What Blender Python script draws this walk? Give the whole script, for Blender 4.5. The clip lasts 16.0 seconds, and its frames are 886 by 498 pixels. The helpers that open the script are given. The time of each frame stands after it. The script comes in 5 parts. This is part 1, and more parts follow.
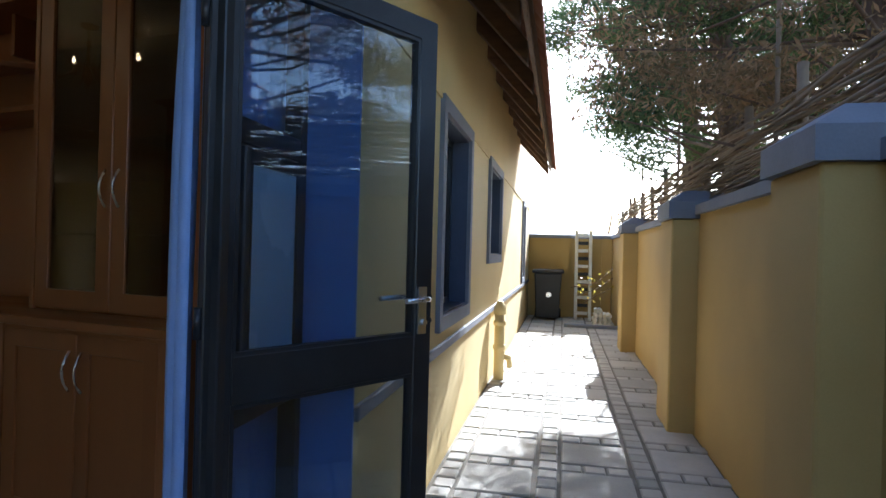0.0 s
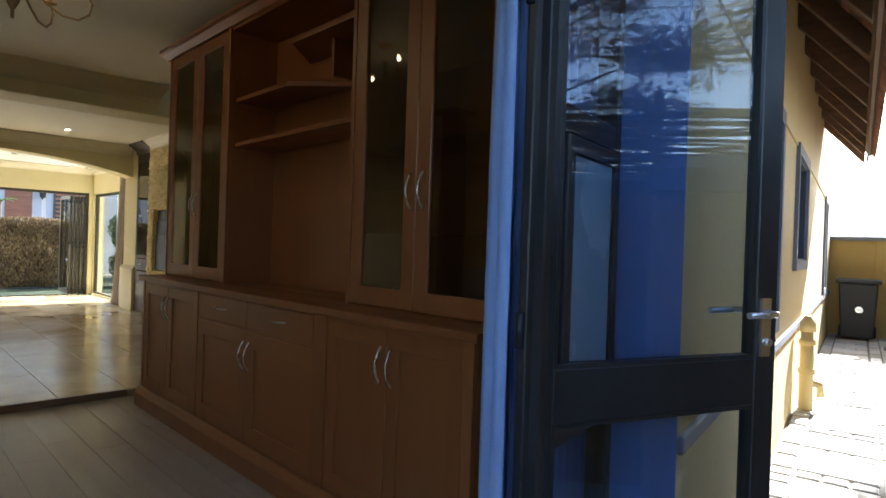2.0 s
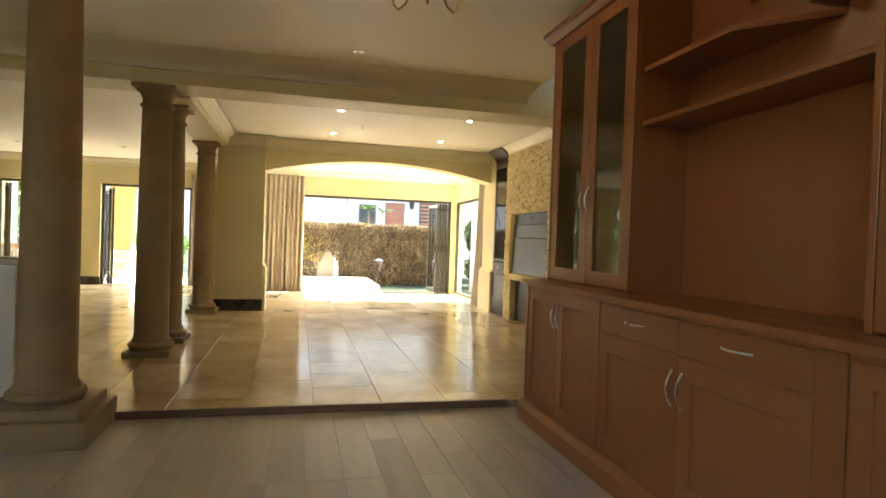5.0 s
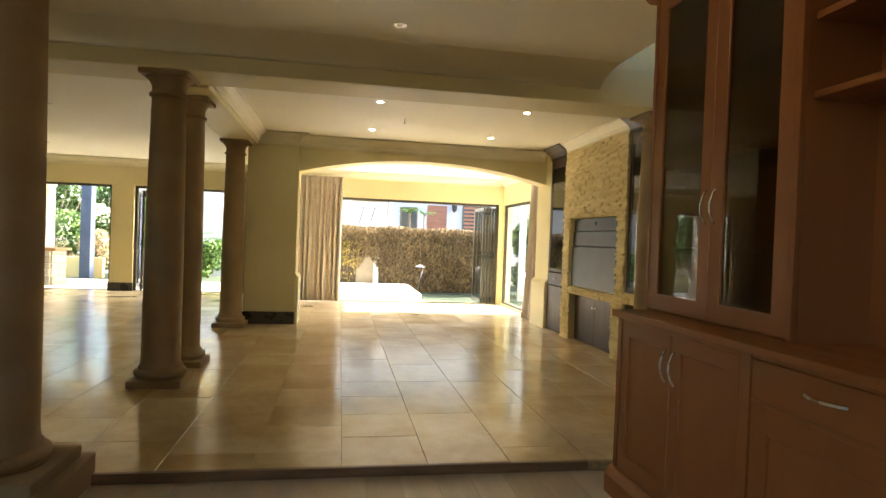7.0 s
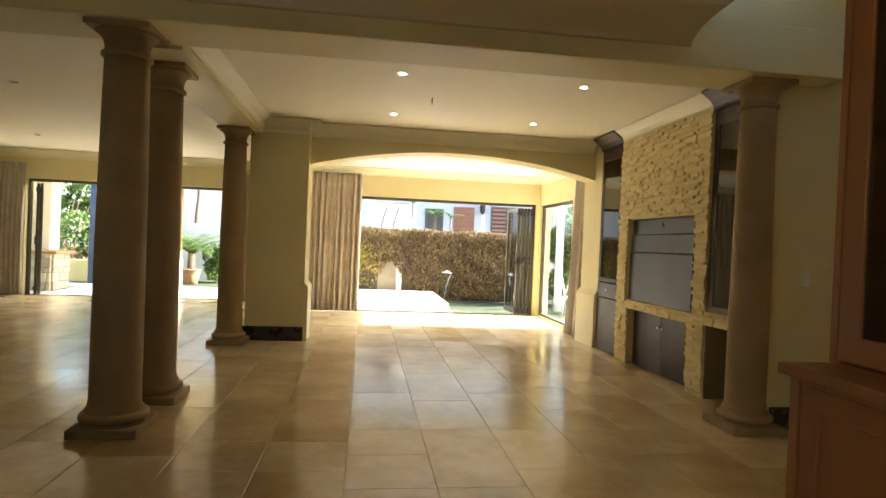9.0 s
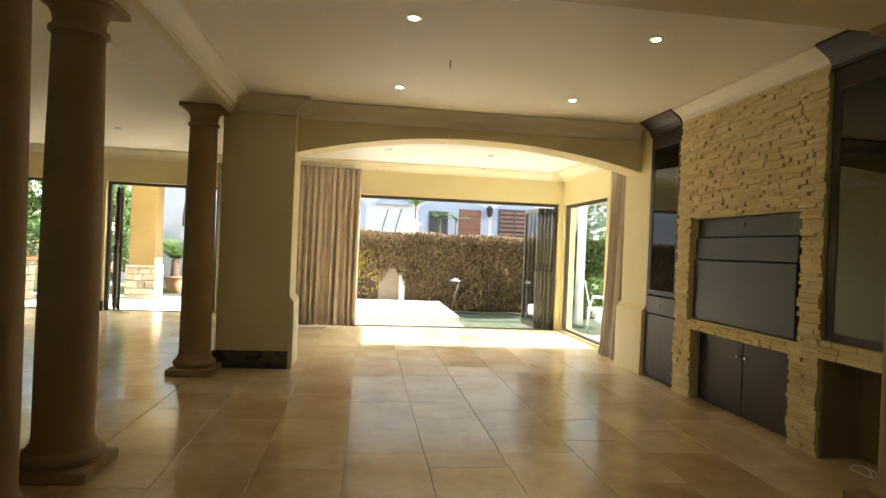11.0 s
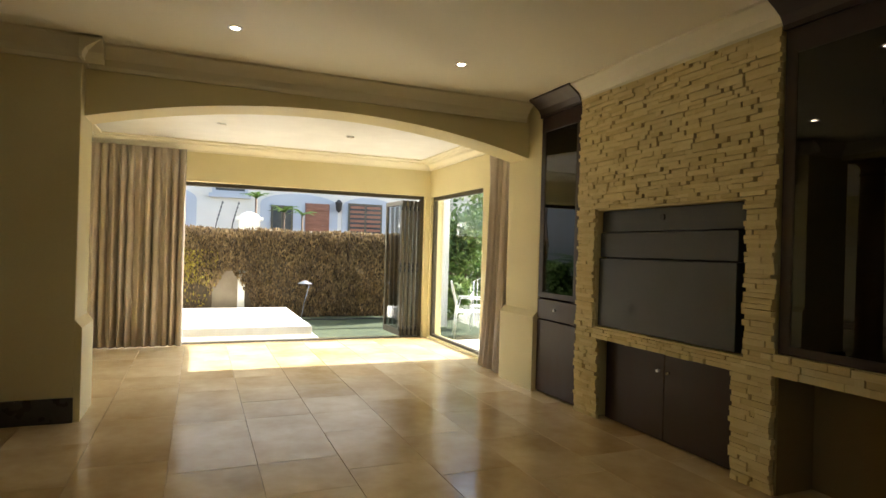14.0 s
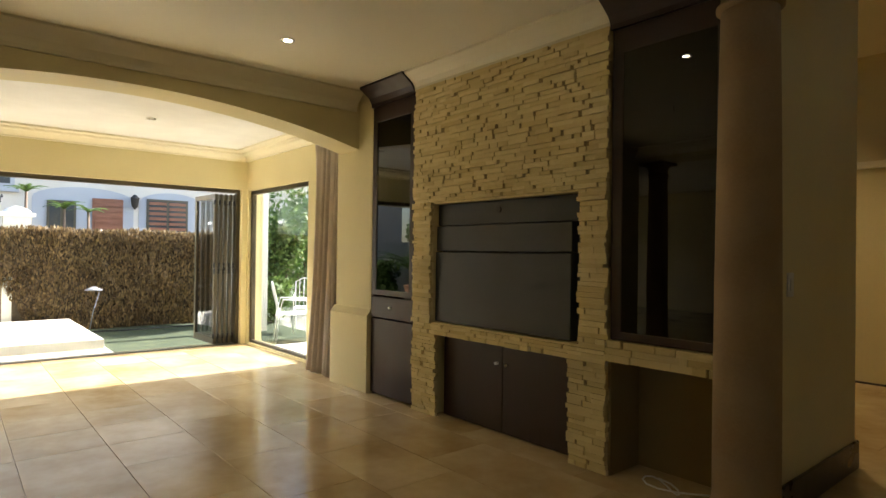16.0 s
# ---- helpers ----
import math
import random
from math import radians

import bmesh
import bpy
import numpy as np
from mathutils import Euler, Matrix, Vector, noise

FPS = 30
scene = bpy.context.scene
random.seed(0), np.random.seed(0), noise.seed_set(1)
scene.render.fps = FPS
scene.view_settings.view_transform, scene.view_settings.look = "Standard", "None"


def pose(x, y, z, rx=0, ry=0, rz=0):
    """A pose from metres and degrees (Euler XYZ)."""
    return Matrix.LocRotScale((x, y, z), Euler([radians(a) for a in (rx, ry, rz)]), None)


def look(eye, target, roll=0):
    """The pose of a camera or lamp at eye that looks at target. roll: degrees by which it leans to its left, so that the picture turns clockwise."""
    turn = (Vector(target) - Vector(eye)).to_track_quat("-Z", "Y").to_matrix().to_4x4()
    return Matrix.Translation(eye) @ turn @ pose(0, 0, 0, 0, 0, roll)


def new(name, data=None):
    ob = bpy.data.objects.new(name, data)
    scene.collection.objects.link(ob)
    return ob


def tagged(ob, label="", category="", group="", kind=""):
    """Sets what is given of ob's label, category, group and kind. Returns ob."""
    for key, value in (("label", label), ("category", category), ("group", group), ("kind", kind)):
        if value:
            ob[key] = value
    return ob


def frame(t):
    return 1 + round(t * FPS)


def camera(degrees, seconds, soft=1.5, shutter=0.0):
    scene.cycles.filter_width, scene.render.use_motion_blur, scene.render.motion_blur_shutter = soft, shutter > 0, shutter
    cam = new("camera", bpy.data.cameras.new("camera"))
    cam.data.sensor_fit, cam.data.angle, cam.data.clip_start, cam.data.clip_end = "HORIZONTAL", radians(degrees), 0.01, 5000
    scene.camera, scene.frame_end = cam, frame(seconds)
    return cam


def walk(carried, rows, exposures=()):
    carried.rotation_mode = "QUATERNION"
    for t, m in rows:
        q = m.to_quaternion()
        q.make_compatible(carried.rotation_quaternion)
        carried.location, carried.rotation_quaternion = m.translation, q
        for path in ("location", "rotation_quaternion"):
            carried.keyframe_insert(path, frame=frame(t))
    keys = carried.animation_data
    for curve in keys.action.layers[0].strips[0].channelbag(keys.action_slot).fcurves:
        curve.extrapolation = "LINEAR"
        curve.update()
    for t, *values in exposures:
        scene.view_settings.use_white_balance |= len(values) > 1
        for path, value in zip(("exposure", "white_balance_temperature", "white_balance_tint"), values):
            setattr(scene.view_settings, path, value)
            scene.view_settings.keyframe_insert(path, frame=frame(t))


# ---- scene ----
cam = camera(73.7, 16.0)
PATH = [
    (0, (0.61, 0.392, 1.273), (-0.139, 2.246, 1.277), 1.5),
    (0.5, (0.587, 0.414, 1.268), (-0.374, 2.168, 1.268), 1.6),
    (1, (0.535, 0.439, 1.263), (-0.612, 2.077, 1.26), 1.7),
    (1.5, (0.439, 0.459, 1.265), (-0.854, 1.985, 1.258), 1.8),
    (2, (0.296, 0.471, 1.259), (-1.134, 1.869, 1.249), 1.9),
    (2.5, (0.131, 0.464, 1.249), (-1.442, 1.699, 1.229), 1.8),
    (3, (-0.015, 0.49, 1.228), (-1.713, 1.547, 1.207), 1.9),
    (3.5, (-0.14, 0.52, 1.227), (-1.946, 1.379, 1.2), 1.7),
    (4, (-0.256, 0.542, 1.216), (-2.14, 1.212, 1.186), 1.8),
    (4.5, (-0.418, 0.489, 1.209), (-2.342, 1.037, 1.18), 1.9),
    (5, (-0.634, 0.415, 1.21), (-2.576, 0.892, 1.183), 2.0),
    (7.5, (-1.866, 0.596, 1.301), (-3.842, 0.91, 1.277), 2.2),
    (8, (-2.164, 0.675, 1.301), (-4.144, 0.957, 1.28), 2.2),
    (8.5, (-2.518, 0.627, 1.299), (-4.5, 0.894, 1.28), 2.3),
    (9, (-2.845, 0.623, 1.302), (-4.828, 0.883, 1.284), 2.4),
    (11.5, (-4.548, 0.636, 1.302), (-6.531, 0.899, 1.304), 2.3),
    (12, (-4.835, 0.625, 1.307), (-6.816, 0.9, 1.308), 2.2),
    (12.5, (-5.084, 0.678, 1.3), (-7.06, 0.987, 1.3), 2.1),
    (13, (-5.314, 0.726, 1.296), (-7.271, 1.141, 1.297), 2.0),
    (13.5, (-5.406, 0.72, 1.313), (-7.323, 1.289, 1.311), 1.8),
    (14, (-5.484, 0.692, 1.324), (-7.332, 1.456, 1.326), 1.6),
    (14.5, (-5.533, 0.662, 1.303), (-7.309, 1.583, 1.312), 1.5),
    (15, (-5.59, 0.649, 1.306), (-7.268, 1.736, 1.316), 1.1),
    (15.5, (-5.67, 0.682, 1.297), (-7.27, 1.882, 1.307), 0.9),
    (16, (-5.804, 0.722, 1.289), (-7.335, 2.009, 1.301), 0.7),
]
EXPOSURES = [(0, 2.0, 5650, 10), (1.5, 2.3, 5750, 10), (2.5, 2.68, 6100, 10), (3.5, 3.45, 6650, 10), (5, 3.6, 6700, 10), (7.5, 3.25, 6750, 10), (9, 3.06, 6750, 10), (11.5, 2.5, 6700, 10), (12.5, 2.24, 6750, 10), (14.5, 2.18, 6750, 10), (16, 2.18, 6750, 10)]
walk(cam, [(t, look(eye, target, roll)) for t, eye, target, roll in PATH], EXPOSURES)

# ---- daylight ----
SUN_ELEV = 31.2
sky_world = bpy.data.worlds.new("sky")
scene.world = sky_world
sky_world.use_nodes = True
wn = sky_world.node_tree.nodes
bg = wn["Background"]
sky = wn.new("ShaderNodeTexSky")
sky.sky_type = "NISHITA"
sky.sun_disc = False
sky.sun_elevation = radians(SUN_ELEV)
sky.sun_rotation = 0.0
sky.air_density, sky.dust_density = 1.0, 1.0
sky_world.node_tree.links.new(sky.outputs[0], bg.inputs[0])
bg.inputs[1].default_value = 0.15
sun_data = bpy.data.lights.new("sun", "SUN")
sun_data.energy, sun_data.angle, sun_data.color = 5.0, radians(0.5), (1.0, 0.98, 0.95)
sun = new("sun", sun_data)
sun.matrix_world = look((0, 20, 20 * math.tan(radians(SUN_ELEV))), (0, 0, 0))


def sky_panel(name, centre, target, width, height, power):
    """Skylight that falls in through a doorway, from just above its head outside."""
    d = bpy.data.lights.new(name, "AREA")
    d.shape, d.size, d.size_y, d.energy, d.color = "RECTANGLE", width, height, power, (0.95, 0.97, 1.0)
    new(name, d).matrix_world = look(centre, target)


sky_panel("skylight_bay", (-14.75, 1.7, 2.95), (-9.0, 1.7, 0.2), 4.2, 1.0, 150)
sky_panel("skylight_garden_door", (-15.55, -2.9, 2.50), (-10.0, -2.5, 0.2), 1.7, 0.4, 20)
sky_panel("skylight_garden_door", (-15.55, -5.0, 2.50), (-10.0, -3.5, 0.2), 1.5, 0.4, 16)

# ---- materials ----
def material(name, c1, c2, scale=3.0, rough=0.6, fine=60.0, bump=0.1, metal=0.0, coat=0.0, stretch=(1, 1, 1), per="", rough_var=0.08, spread=0.35, fine_amt=0.25, per_amt=1.0):
    """A surface that drifts between two colours, with fine grain, relief and uneven gloss."""
    m = bpy.data.materials.new(name)
    m.use_nodes = True
    nt = m.node_tree
    N, K = nt.nodes, nt.links
    b = N["Principled BSDF"]
    co = N.new("ShaderNodeTexCoord")
    mp = N.new("ShaderNodeMapping")
    mp.inputs["Scale"].default_value = stretch
    K.new(co.outputs["Object"], mp.inputs[0])
    if per == "object":
        oi = N.new("ShaderNodeObjectInfo")
        sc = N.new("ShaderNodeMath")
        sc.operation = "MULTIPLY"
        K.new(oi.outputs["Random"], sc.inputs[0])
        sc.inputs[1].default_value = 37.0
        K.new(sc.outputs[0], mp.inputs["Location"])
    big = N.new("ShaderNodeTexNoise")
    big.inputs["Scale"].default_value = scale
    big.inputs["Detail"].default_value = 6
    K.new(mp.outputs[0], big.inputs["Vector"])
    small = N.new("ShaderNodeTexNoise")
    small.inputs["Scale"].default_value = fine
    small.inputs["Detail"].default_value = 4
    K.new(mp.outputs[0], small.inputs["Vector"])
    add = N.new("ShaderNodeMath")
    add.operation = "MULTIPLY_ADD"
    K.new(small.outputs[0], add.inputs[0])
    add.inputs[1].default_value = fine_amt
    K.new(big.outputs[0], add.inputs[2])
    rng = N.new("ShaderNodeMapRange")
    mid = 0.5 + fine_amt * 0.5
    rng.inputs["From Min"].default_value = mid - spread / 2
    rng.inputs["From Max"].default_value = mid + spread / 2
    last = add.outputs[0]
    if per:
        src = N.new("ShaderNodeObjectInfo") if per == "object" else N.new("ShaderNodeNewGeometry")
        out = src.outputs["Random"] if per == "object" else src.outputs["Random Per Island"]
        sh = N.new("ShaderNodeMath")
        sh.operation = "MULTIPLY_ADD"
        K.new(out, sh.inputs[0])
        sh.inputs[1].default_value = spread * per_amt
        off = N.new("ShaderNodeMath")
        off.operation = "SUBTRACT"
        K.new(last, off.inputs[0])
        off.inputs[1].default_value = spread * per_amt / 2
        K.new(off.outputs[0], sh.inputs[2])
        last = sh.outputs[0]
    K.new(last, rng.inputs["Value"])
    mix = N.new("ShaderNodeMix")
    mix.data_type = "RGBA"
    K.new(rng.outputs[0], mix.inputs["Factor"])
    mix.inputs["A"].default_value = (*c1, 1)
    mix.inputs["B"].default_value = (*c2, 1)
    K.new(mix.outputs["Result"], b.inputs["Base Color"])
    rr = N.new("ShaderNodeMapRange")
    K.new(big.outputs[0], rr.inputs["Value"])
    rr.inputs["From Min"].default_value, rr.inputs["From Max"].default_value = 0.3, 0.7
    rr.inputs["To Min"].default_value, rr.inputs["To Max"].default_value = max(0.02, rough - rough_var), min(1, rough + rough_var)
    K.new(rr.outputs[0], b.inputs["Roughness"])
    b.inputs["Metallic"].default_value = metal
    b.inputs["Coat Weight"].default_value = coat
    if bump:
        bp = N.new("ShaderNodeBump")
        bp.inputs["Strength"].default_value = bump
        bp.inputs["Distance"].default_value = 0.01
        K.new(add.outputs[0], bp.inputs["Height"])
        K.new(bp.outputs[0], b.inputs["Normal"])
    return m


def glass_material(name, tint=(0.97, 0.985, 0.98), gloss=1.0):
    m = bpy.data.materials.new(name)
    m.use_nodes = True
    nt = m.node_tree
    N, K = nt.nodes, nt.links
    N.remove(N["Principled BSDF"])
    tr = N.new("ShaderNodeBsdfTransparent")
    tr.inputs[0].default_value = (*tint, 1)
    gl = N.new("ShaderNodeBsdfGlossy")
    gl.inputs["Roughness"].default_value = 0.01
    lw = N.new("ShaderNodeLayerWeight")
    pw = N.new("ShaderNodeMath")
    pw.operation = "POWER"
    K.new(lw.outputs["Facing"], pw.inputs[0])
    pw.inputs[1].default_value = 5.0
    mul = N.new("ShaderNodeMath")
    mul.operation = "MULTIPLY_ADD"
    mul.use_clamp = True
    K.new(pw.outputs[0], mul.inputs[0])
    mul.inputs[1].default_value = 0.9
    mul.inputs[2].default_value = 0.045 * gloss
    mx = N.new("ShaderNodeMixShader")
    K.new(mul.outputs[0], mx.inputs[0])
    K.new(tr.outputs[0], mx.inputs[1])
    K.new(gl.outputs[0], mx.inputs[2])
    K.new(mx.outputs[0], N["Material Output"].inputs[0])
    return m


def glow_material(name, colour, strength):
    m = bpy.data.materials.new(name)
    m.use_nodes = True
    b = m.node_tree.nodes["Principled BSDF"]
    b.inputs["Emission Color"].default_value = (*colour, 1)
    b.inputs["Emission Strength"].default_value = strength
    return m


def leaf_material(name, c1, c2, rough=0.55):
    m = material(name, c1, c2, 1.5, rough, 20, 0, per="island", spread=0.6)
    b = m.node_tree.nodes["Principled BSDF"]
    mx, tl = m.node_tree.nodes.new("ShaderNodeMixShader"), m.node_tree.nodes.new("ShaderNodeBsdfTranslucent")
    col = b.inputs["Base Color"].links[0].from_socket
    m.node_tree.links.new(col, tl.inputs[0])
    mx.inputs[0].default_value = 0.35
    m.node_tree.links.new(b.outputs[0], mx.inputs[1])
    m.node_tree.links.new(tl.outputs[0], mx.inputs[2])
    m.node_tree.links.new(mx.outputs[0], m.node_tree.nodes["Material Output"].inputs[0])
    return m


CREAM = material("cream_paint", (0.67, 0.59, 0.33), (0.75, 0.67, 0.40), 0.8, 0.55, 90, 0.06)
CEIL = material("ceiling_paint", (0.87, 0.83, 0.67), (0.90, 0.86, 0.71), 0.7, 0.6, 80, 0.04)
CORN = material("cornice_paint", (0.80, 0.75, 0.58), (0.85, 0.80, 0.63), 1.2, 0.5, 80, 0.05)
EXT = material("ochre_plaster", (0.39, 0.265, 0.09), (0.48, 0.335, 0.125), 1.3, 0.85, 120, 0.25, spread=0.5)
EXTHOUSE = material("yellow_plaster", (0.62, 0.47, 0.20), (0.70, 0.55, 0.26), 1.1, 0.8, 120, 0.2, spread=0.5)
GREYTRIM = material("grey_plaster", (0.15, 0.16, 0.19), (0.21, 0.22, 0.26), 2.0, 0.8, 90, 0.2)
# blue-grey paint with the sky's blue in the shaded reveal added to its colour
REVEAL = material("skylit_blue_grey_paint", (0.12, 0.21, 0.46), (0.16, 0.26, 0.52), 2.0, 0.7, 90, 0.1)
TILE = material("limestone_tile", (0.44, 0.31, 0.15), (0.68, 0.55, 0.35), 1.7, 0.17, 11, 0.015, per="object", rough_var=0.06, spread=0.5, fine_amt=0.3, per_amt=0.3)
TILE_FAR = material("limestone_tile_far", (0.44, 0.31, 0.15), (0.68, 0.55, 0.35), 1.7, 0.17, 11, 0.015, per="island", rough_var=0.06, spread=0.5, fine_amt=0.3, per_amt=0.3)
GROUT = material("grout", (0.20, 0.14, 0.07), (0.62, 0.50, 0.31), 0.9, 0.4, 30, 0.05, spread=0.2)
PLANK = material("grey_oak_laminate", (0.46, 0.385, 0.29), (0.60, 0.52, 0.41), 2.0, 0.36, 30, 0.05, stretch=(0.35, 4, 4), per="object", spread=0.45, per_amt=0.5)
STEPW = material("dark_step_wood", (0.14, 0.08, 0.04), (0.22, 0.13, 0.07), 5, 0.5, 40, 0.1, stretch=(4, 0.4, 4))
CHERRY = material("cherry_wood", (0.23, 0.077, 0.021), (0.325, 0.119, 0.037), 2.2, 0.36, 30, 0.0, stretch=(4, 4, 0.45), per="object", spread=1.1, fine_amt=0.15, per_amt=0.3)
CHERRYH = material("cherry_wood_level", (0.23, 0.077, 0.021), (0.325, 0.119, 0.037), 2.2, 0.36, 30, 0.0, stretch=(0.45, 4, 4), per="object", spread=1.1, fine_amt=0.15, per_amt=0.3)
MAHOG = material("dark_mahogany", (0.026, 0.011, 0.009), (0.036, 0.015, 0.012), 4, 0.46, 40, 0.02, stretch=(4, 4, 0.5))
BLACKGLOSS = material("black_panel", (0.022, 0.024, 0.026), (0.034, 0.036, 0.038), 3, 0.42, 60, 0.01)
BLACKMATT = material("black_matt", (0.015, 0.015, 0.016), (0.025, 0.025, 0.026), 5, 0.6, 60, 0.05)
BRONZE = material("bronze_aluminium", (0.065, 0.054, 0.036), (0.085, 0.072, 0.048), 6, 0.4, 100, 0.02, metal=0.3)
DARKALU = material("charcoal_aluminium", (0.020, 0.022, 0.026), (0.03, 0.032, 0.037), 6, 0.38, 100, 0.02, metal=0.3)
STEEL = material("brushed_steel", (0.62, 0.62, 0.62), (0.72, 0.72, 0.72), 8, 0.28, 120, 0.02, metal=1.0)
BRASS = material("antique_brass", (0.34, 0.24, 0.11), (0.48, 0.35, 0.17), 10, 0.38, 90, 0.05, metal=0.9)
SANDST = material("sandstone_column", (0.27, 0.18, 0.088), (0.38, 0.27, 0.15), 3.5, 0.75, 70, 0.3, spread=0.5)
LEDGE = material("ledge_stone", (0.66, 0.53, 0.25), (0.80, 0.68, 0.38), 5, 0.85, 70, 0.45, per="object", spread=0.7)
LEDGE_FAR = material("ledge_stone_rest", (0.66, 0.53, 0.25), (0.80, 0.68, 0.38), 5, 0.85, 70, 0.45, per="island", spread=0.7)
PATIO = material("patio_stone", (0.44, 0.42, 0.38), (0.56, 0.53, 0.48), 4, 0.8, 60, 0.2)
# recessed gaps between ledge stones, their shade put into a brown
LEDGEGAP = material("dark_ledge_gap", (0.20, 0.13, 0.048), (0.42, 0.29, 0.12), 6, 0.85, 70, 0.4, spread=0.6)
# plaster darkened in colour for shade under the patio roof and in the niche
SHADEDP = material("shaded_tan_plaster", (0.25, 0.175, 0.075), (0.32, 0.23, 0.10), 1.2, 0.85, 110, 0.2)
SKIRT = material("dark_skirting_tile", (0.035, 0.028, 0.024), (0.055, 0.044, 0.038), 6, 0.3, 60, 0.03)
CURTAIN = material("taupe_curtain", (0.46, 0.39, 0.32), (0.56, 0.48, 0.40), 5, 0.85, 160, 0.1)
BLUECURT = material("pale_blue_curtain", (0.24, 0.35, 0.66), (0.30, 0.42, 0.74), 5, 0.8, 160, 0.1)
WHITE = material("white_paint", (0.74, 0.74, 0.72), (0.82, 0.82, 0.80), 3, 0.5, 60, 0.03)
WHITESTONE = material("pale_terrace_stone", (0.70, 0.68, 0.63), (0.80, 0.78, 0.73), 3, 0.8, 60, 0.15)
PAVE = material("flagstone", (0.36, 0.345, 0.305), (0.52, 0.495, 0.445), 5, 0.85, 60, 0.35, per="object", spread=0.6)
PAVE_FAR = material("flagstone_rest", (0.36, 0.345, 0.305), (0.52, 0.495, 0.445), 5, 0.85, 60, 0.35, per="island", spread=0.6)
SANDJ = material("paving_bed", (0.13, 0.118, 0.098), (0.22, 0.195, 0.16), 9, 0.95, 90, 0.4)
GRASS = material("lawn", (0.025, 0.04, 0.015), (0.055, 0.07, 0.03), 6, 0.9, 200, 0.6)
EARTH = material("dry_earth", (0.20, 0.16, 0.11), (0.30, 0.25, 0.18), 2, 0.95, 60, 0.4)
ROOFT = material("terracotta_tile", (0.26, 0.10, 0.055), (0.38, 0.17, 0.09), 6, 0.8, 60, 0.3, per="island", spread=0.6)
RAFTER = material("brown_timber", (0.10, 0.055, 0.03), (0.17, 0.095, 0.05), 4, 0.7, 50, 0.2, stretch=(1, 5, 5))
BARK = material("bark", (0.09, 0.06, 0.04), (0.17, 0.12, 0.085), 4, 0.95, 25, 0.8, stretch=(3, 3, 0.8))
PINE = leaf_material("pine_needles", (0.13, 0.105, 0.05), (0.34, 0.21, 0.11), 0.85)
PINEGREEN = leaf_material("green_pine_needles", (0.04, 0.075, 0.03), (0.14, 0.19, 0.07), 0.85)
GREENLEAF = leaf_material("green_leaves", (0.04, 0.09, 0.015), (0.14, 0.22, 0.05))
HEDGELEAF = leaf_material("hedge_leaves", (0.10, 0.062, 0.025), (0.27, 0.185, 0.085), 0.5)
YELLEAF = leaf_material("yellow_leaves", (0.28, 0.22, 0.03), (0.42, 0.34, 0.06))
DRYLEAF = leaf_material("dry_leaves", (0.36, 0.27, 0.13), (0.60, 0.48, 0.28))
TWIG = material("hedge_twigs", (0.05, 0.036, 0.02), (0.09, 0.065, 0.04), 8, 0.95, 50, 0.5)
STICK = material("weathered_laths", (0.14, 0.10, 0.065), (0.28, 0.21, 0.14), 4, 0.9, 40, 0.3, stretch=(1, 0.3, 1), per="island", spread=0.6)
BINM = material("dark_plastic", (0.018, 0.020, 0.022), (0.03, 0.032, 0.034), 4, 0.5, 60, 0.05)
LADDER = material("pale_ladder", (0.62, 0.60, 0.52), (0.74, 0.72, 0.64), 5, 0.5, 50, 0.05)
NEIGH = material("neighbour_render", (0.50, 0.47, 0.42), (0.58, 0.55, 0.50), 0.6, 0.85, 40, 0.1)
NEIGHARCH = material("neighbour_blue_grey", (0.32, 0.34, 0.38), (0.38, 0.40, 0.44), 0.6, 0.85, 40, 0.1)
NEIGHDOOR = material("red_brown_door", (0.16, 0.06, 0.03), (0.23, 0.09, 0.05), 3, 0.5, 40, 0.1, stretch=(1, 1, 6))
NEIGHWIN = material("dark_window", (0.03, 0.035, 0.04), (0.05, 0.055, 0.06), 2, 0.15, 40, 0.0)
TERRA = material("terracotta_pot", (0.30, 0.15, 0.08), (0.38, 0.20, 0.11), 5, 0.8, 60, 0.2)
BRAAIW = material("braai_top_wood", (0.36, 0.19, 0.07), (0.46, 0.26, 0.11), 4, 0.45, 40, 0.1, stretch=(4, 0.5, 4))
ROUGHSTONE = material("rough_stone", (0.30, 0.26, 0.20), (0.52, 0.46, 0.36), 4, 0.9, 40, 0.5, per="object", spread=0.6)
BLUEBAND = material("blue_paint", (0.10, 0.15, 0.26), (0.14, 0.19, 0.30), 3, 0.6, 60, 0.1)
# blue of the shaded window reveals put into the colour; garden post shares it
NAVY = material("dark_blue_grey_shade", (0.035, 0.05, 0.085), (0.055, 0.072, 0.115), 3, 0.6, 60, 0.1)
CHAIRM = material("white_metal", (0.70, 0.70, 0.70), (0.78, 0.78, 0.78), 5, 0.4, 60, 0.02)
# sash glass made opaque, the pale skylight seen in it put into the colour
SKYPANE = material("skylit_sash_pane", (0.42, 0.54, 0.60), (0.50, 0.61, 0.66), 3, 0.25, 60, 0.02)
GLASS = glass_material("clear_glass")
CABGLASS = glass_material("cabinet_glass", (0.66, 0.62, 0.56), 1.3)
LEAFGLASS = glass_material("door_glass", (0.74, 0.80, 0.86), 1.7)
NOOKGLASS = glass_material("smoked_glass", (0.035, 0.035, 0.04), 1.5)
LAMPON = glow_material("lamp_on", (1.0, 0.86, 0.62), 14)
LAMPOFF = material("lamp_off", (0.45, 0.42, 0.36), (0.55, 0.52, 0.46), 20, 0.3, 60, 0)
BULB = glow_material("candle_bulb", (1.0, 0.74, 0.40), 9)

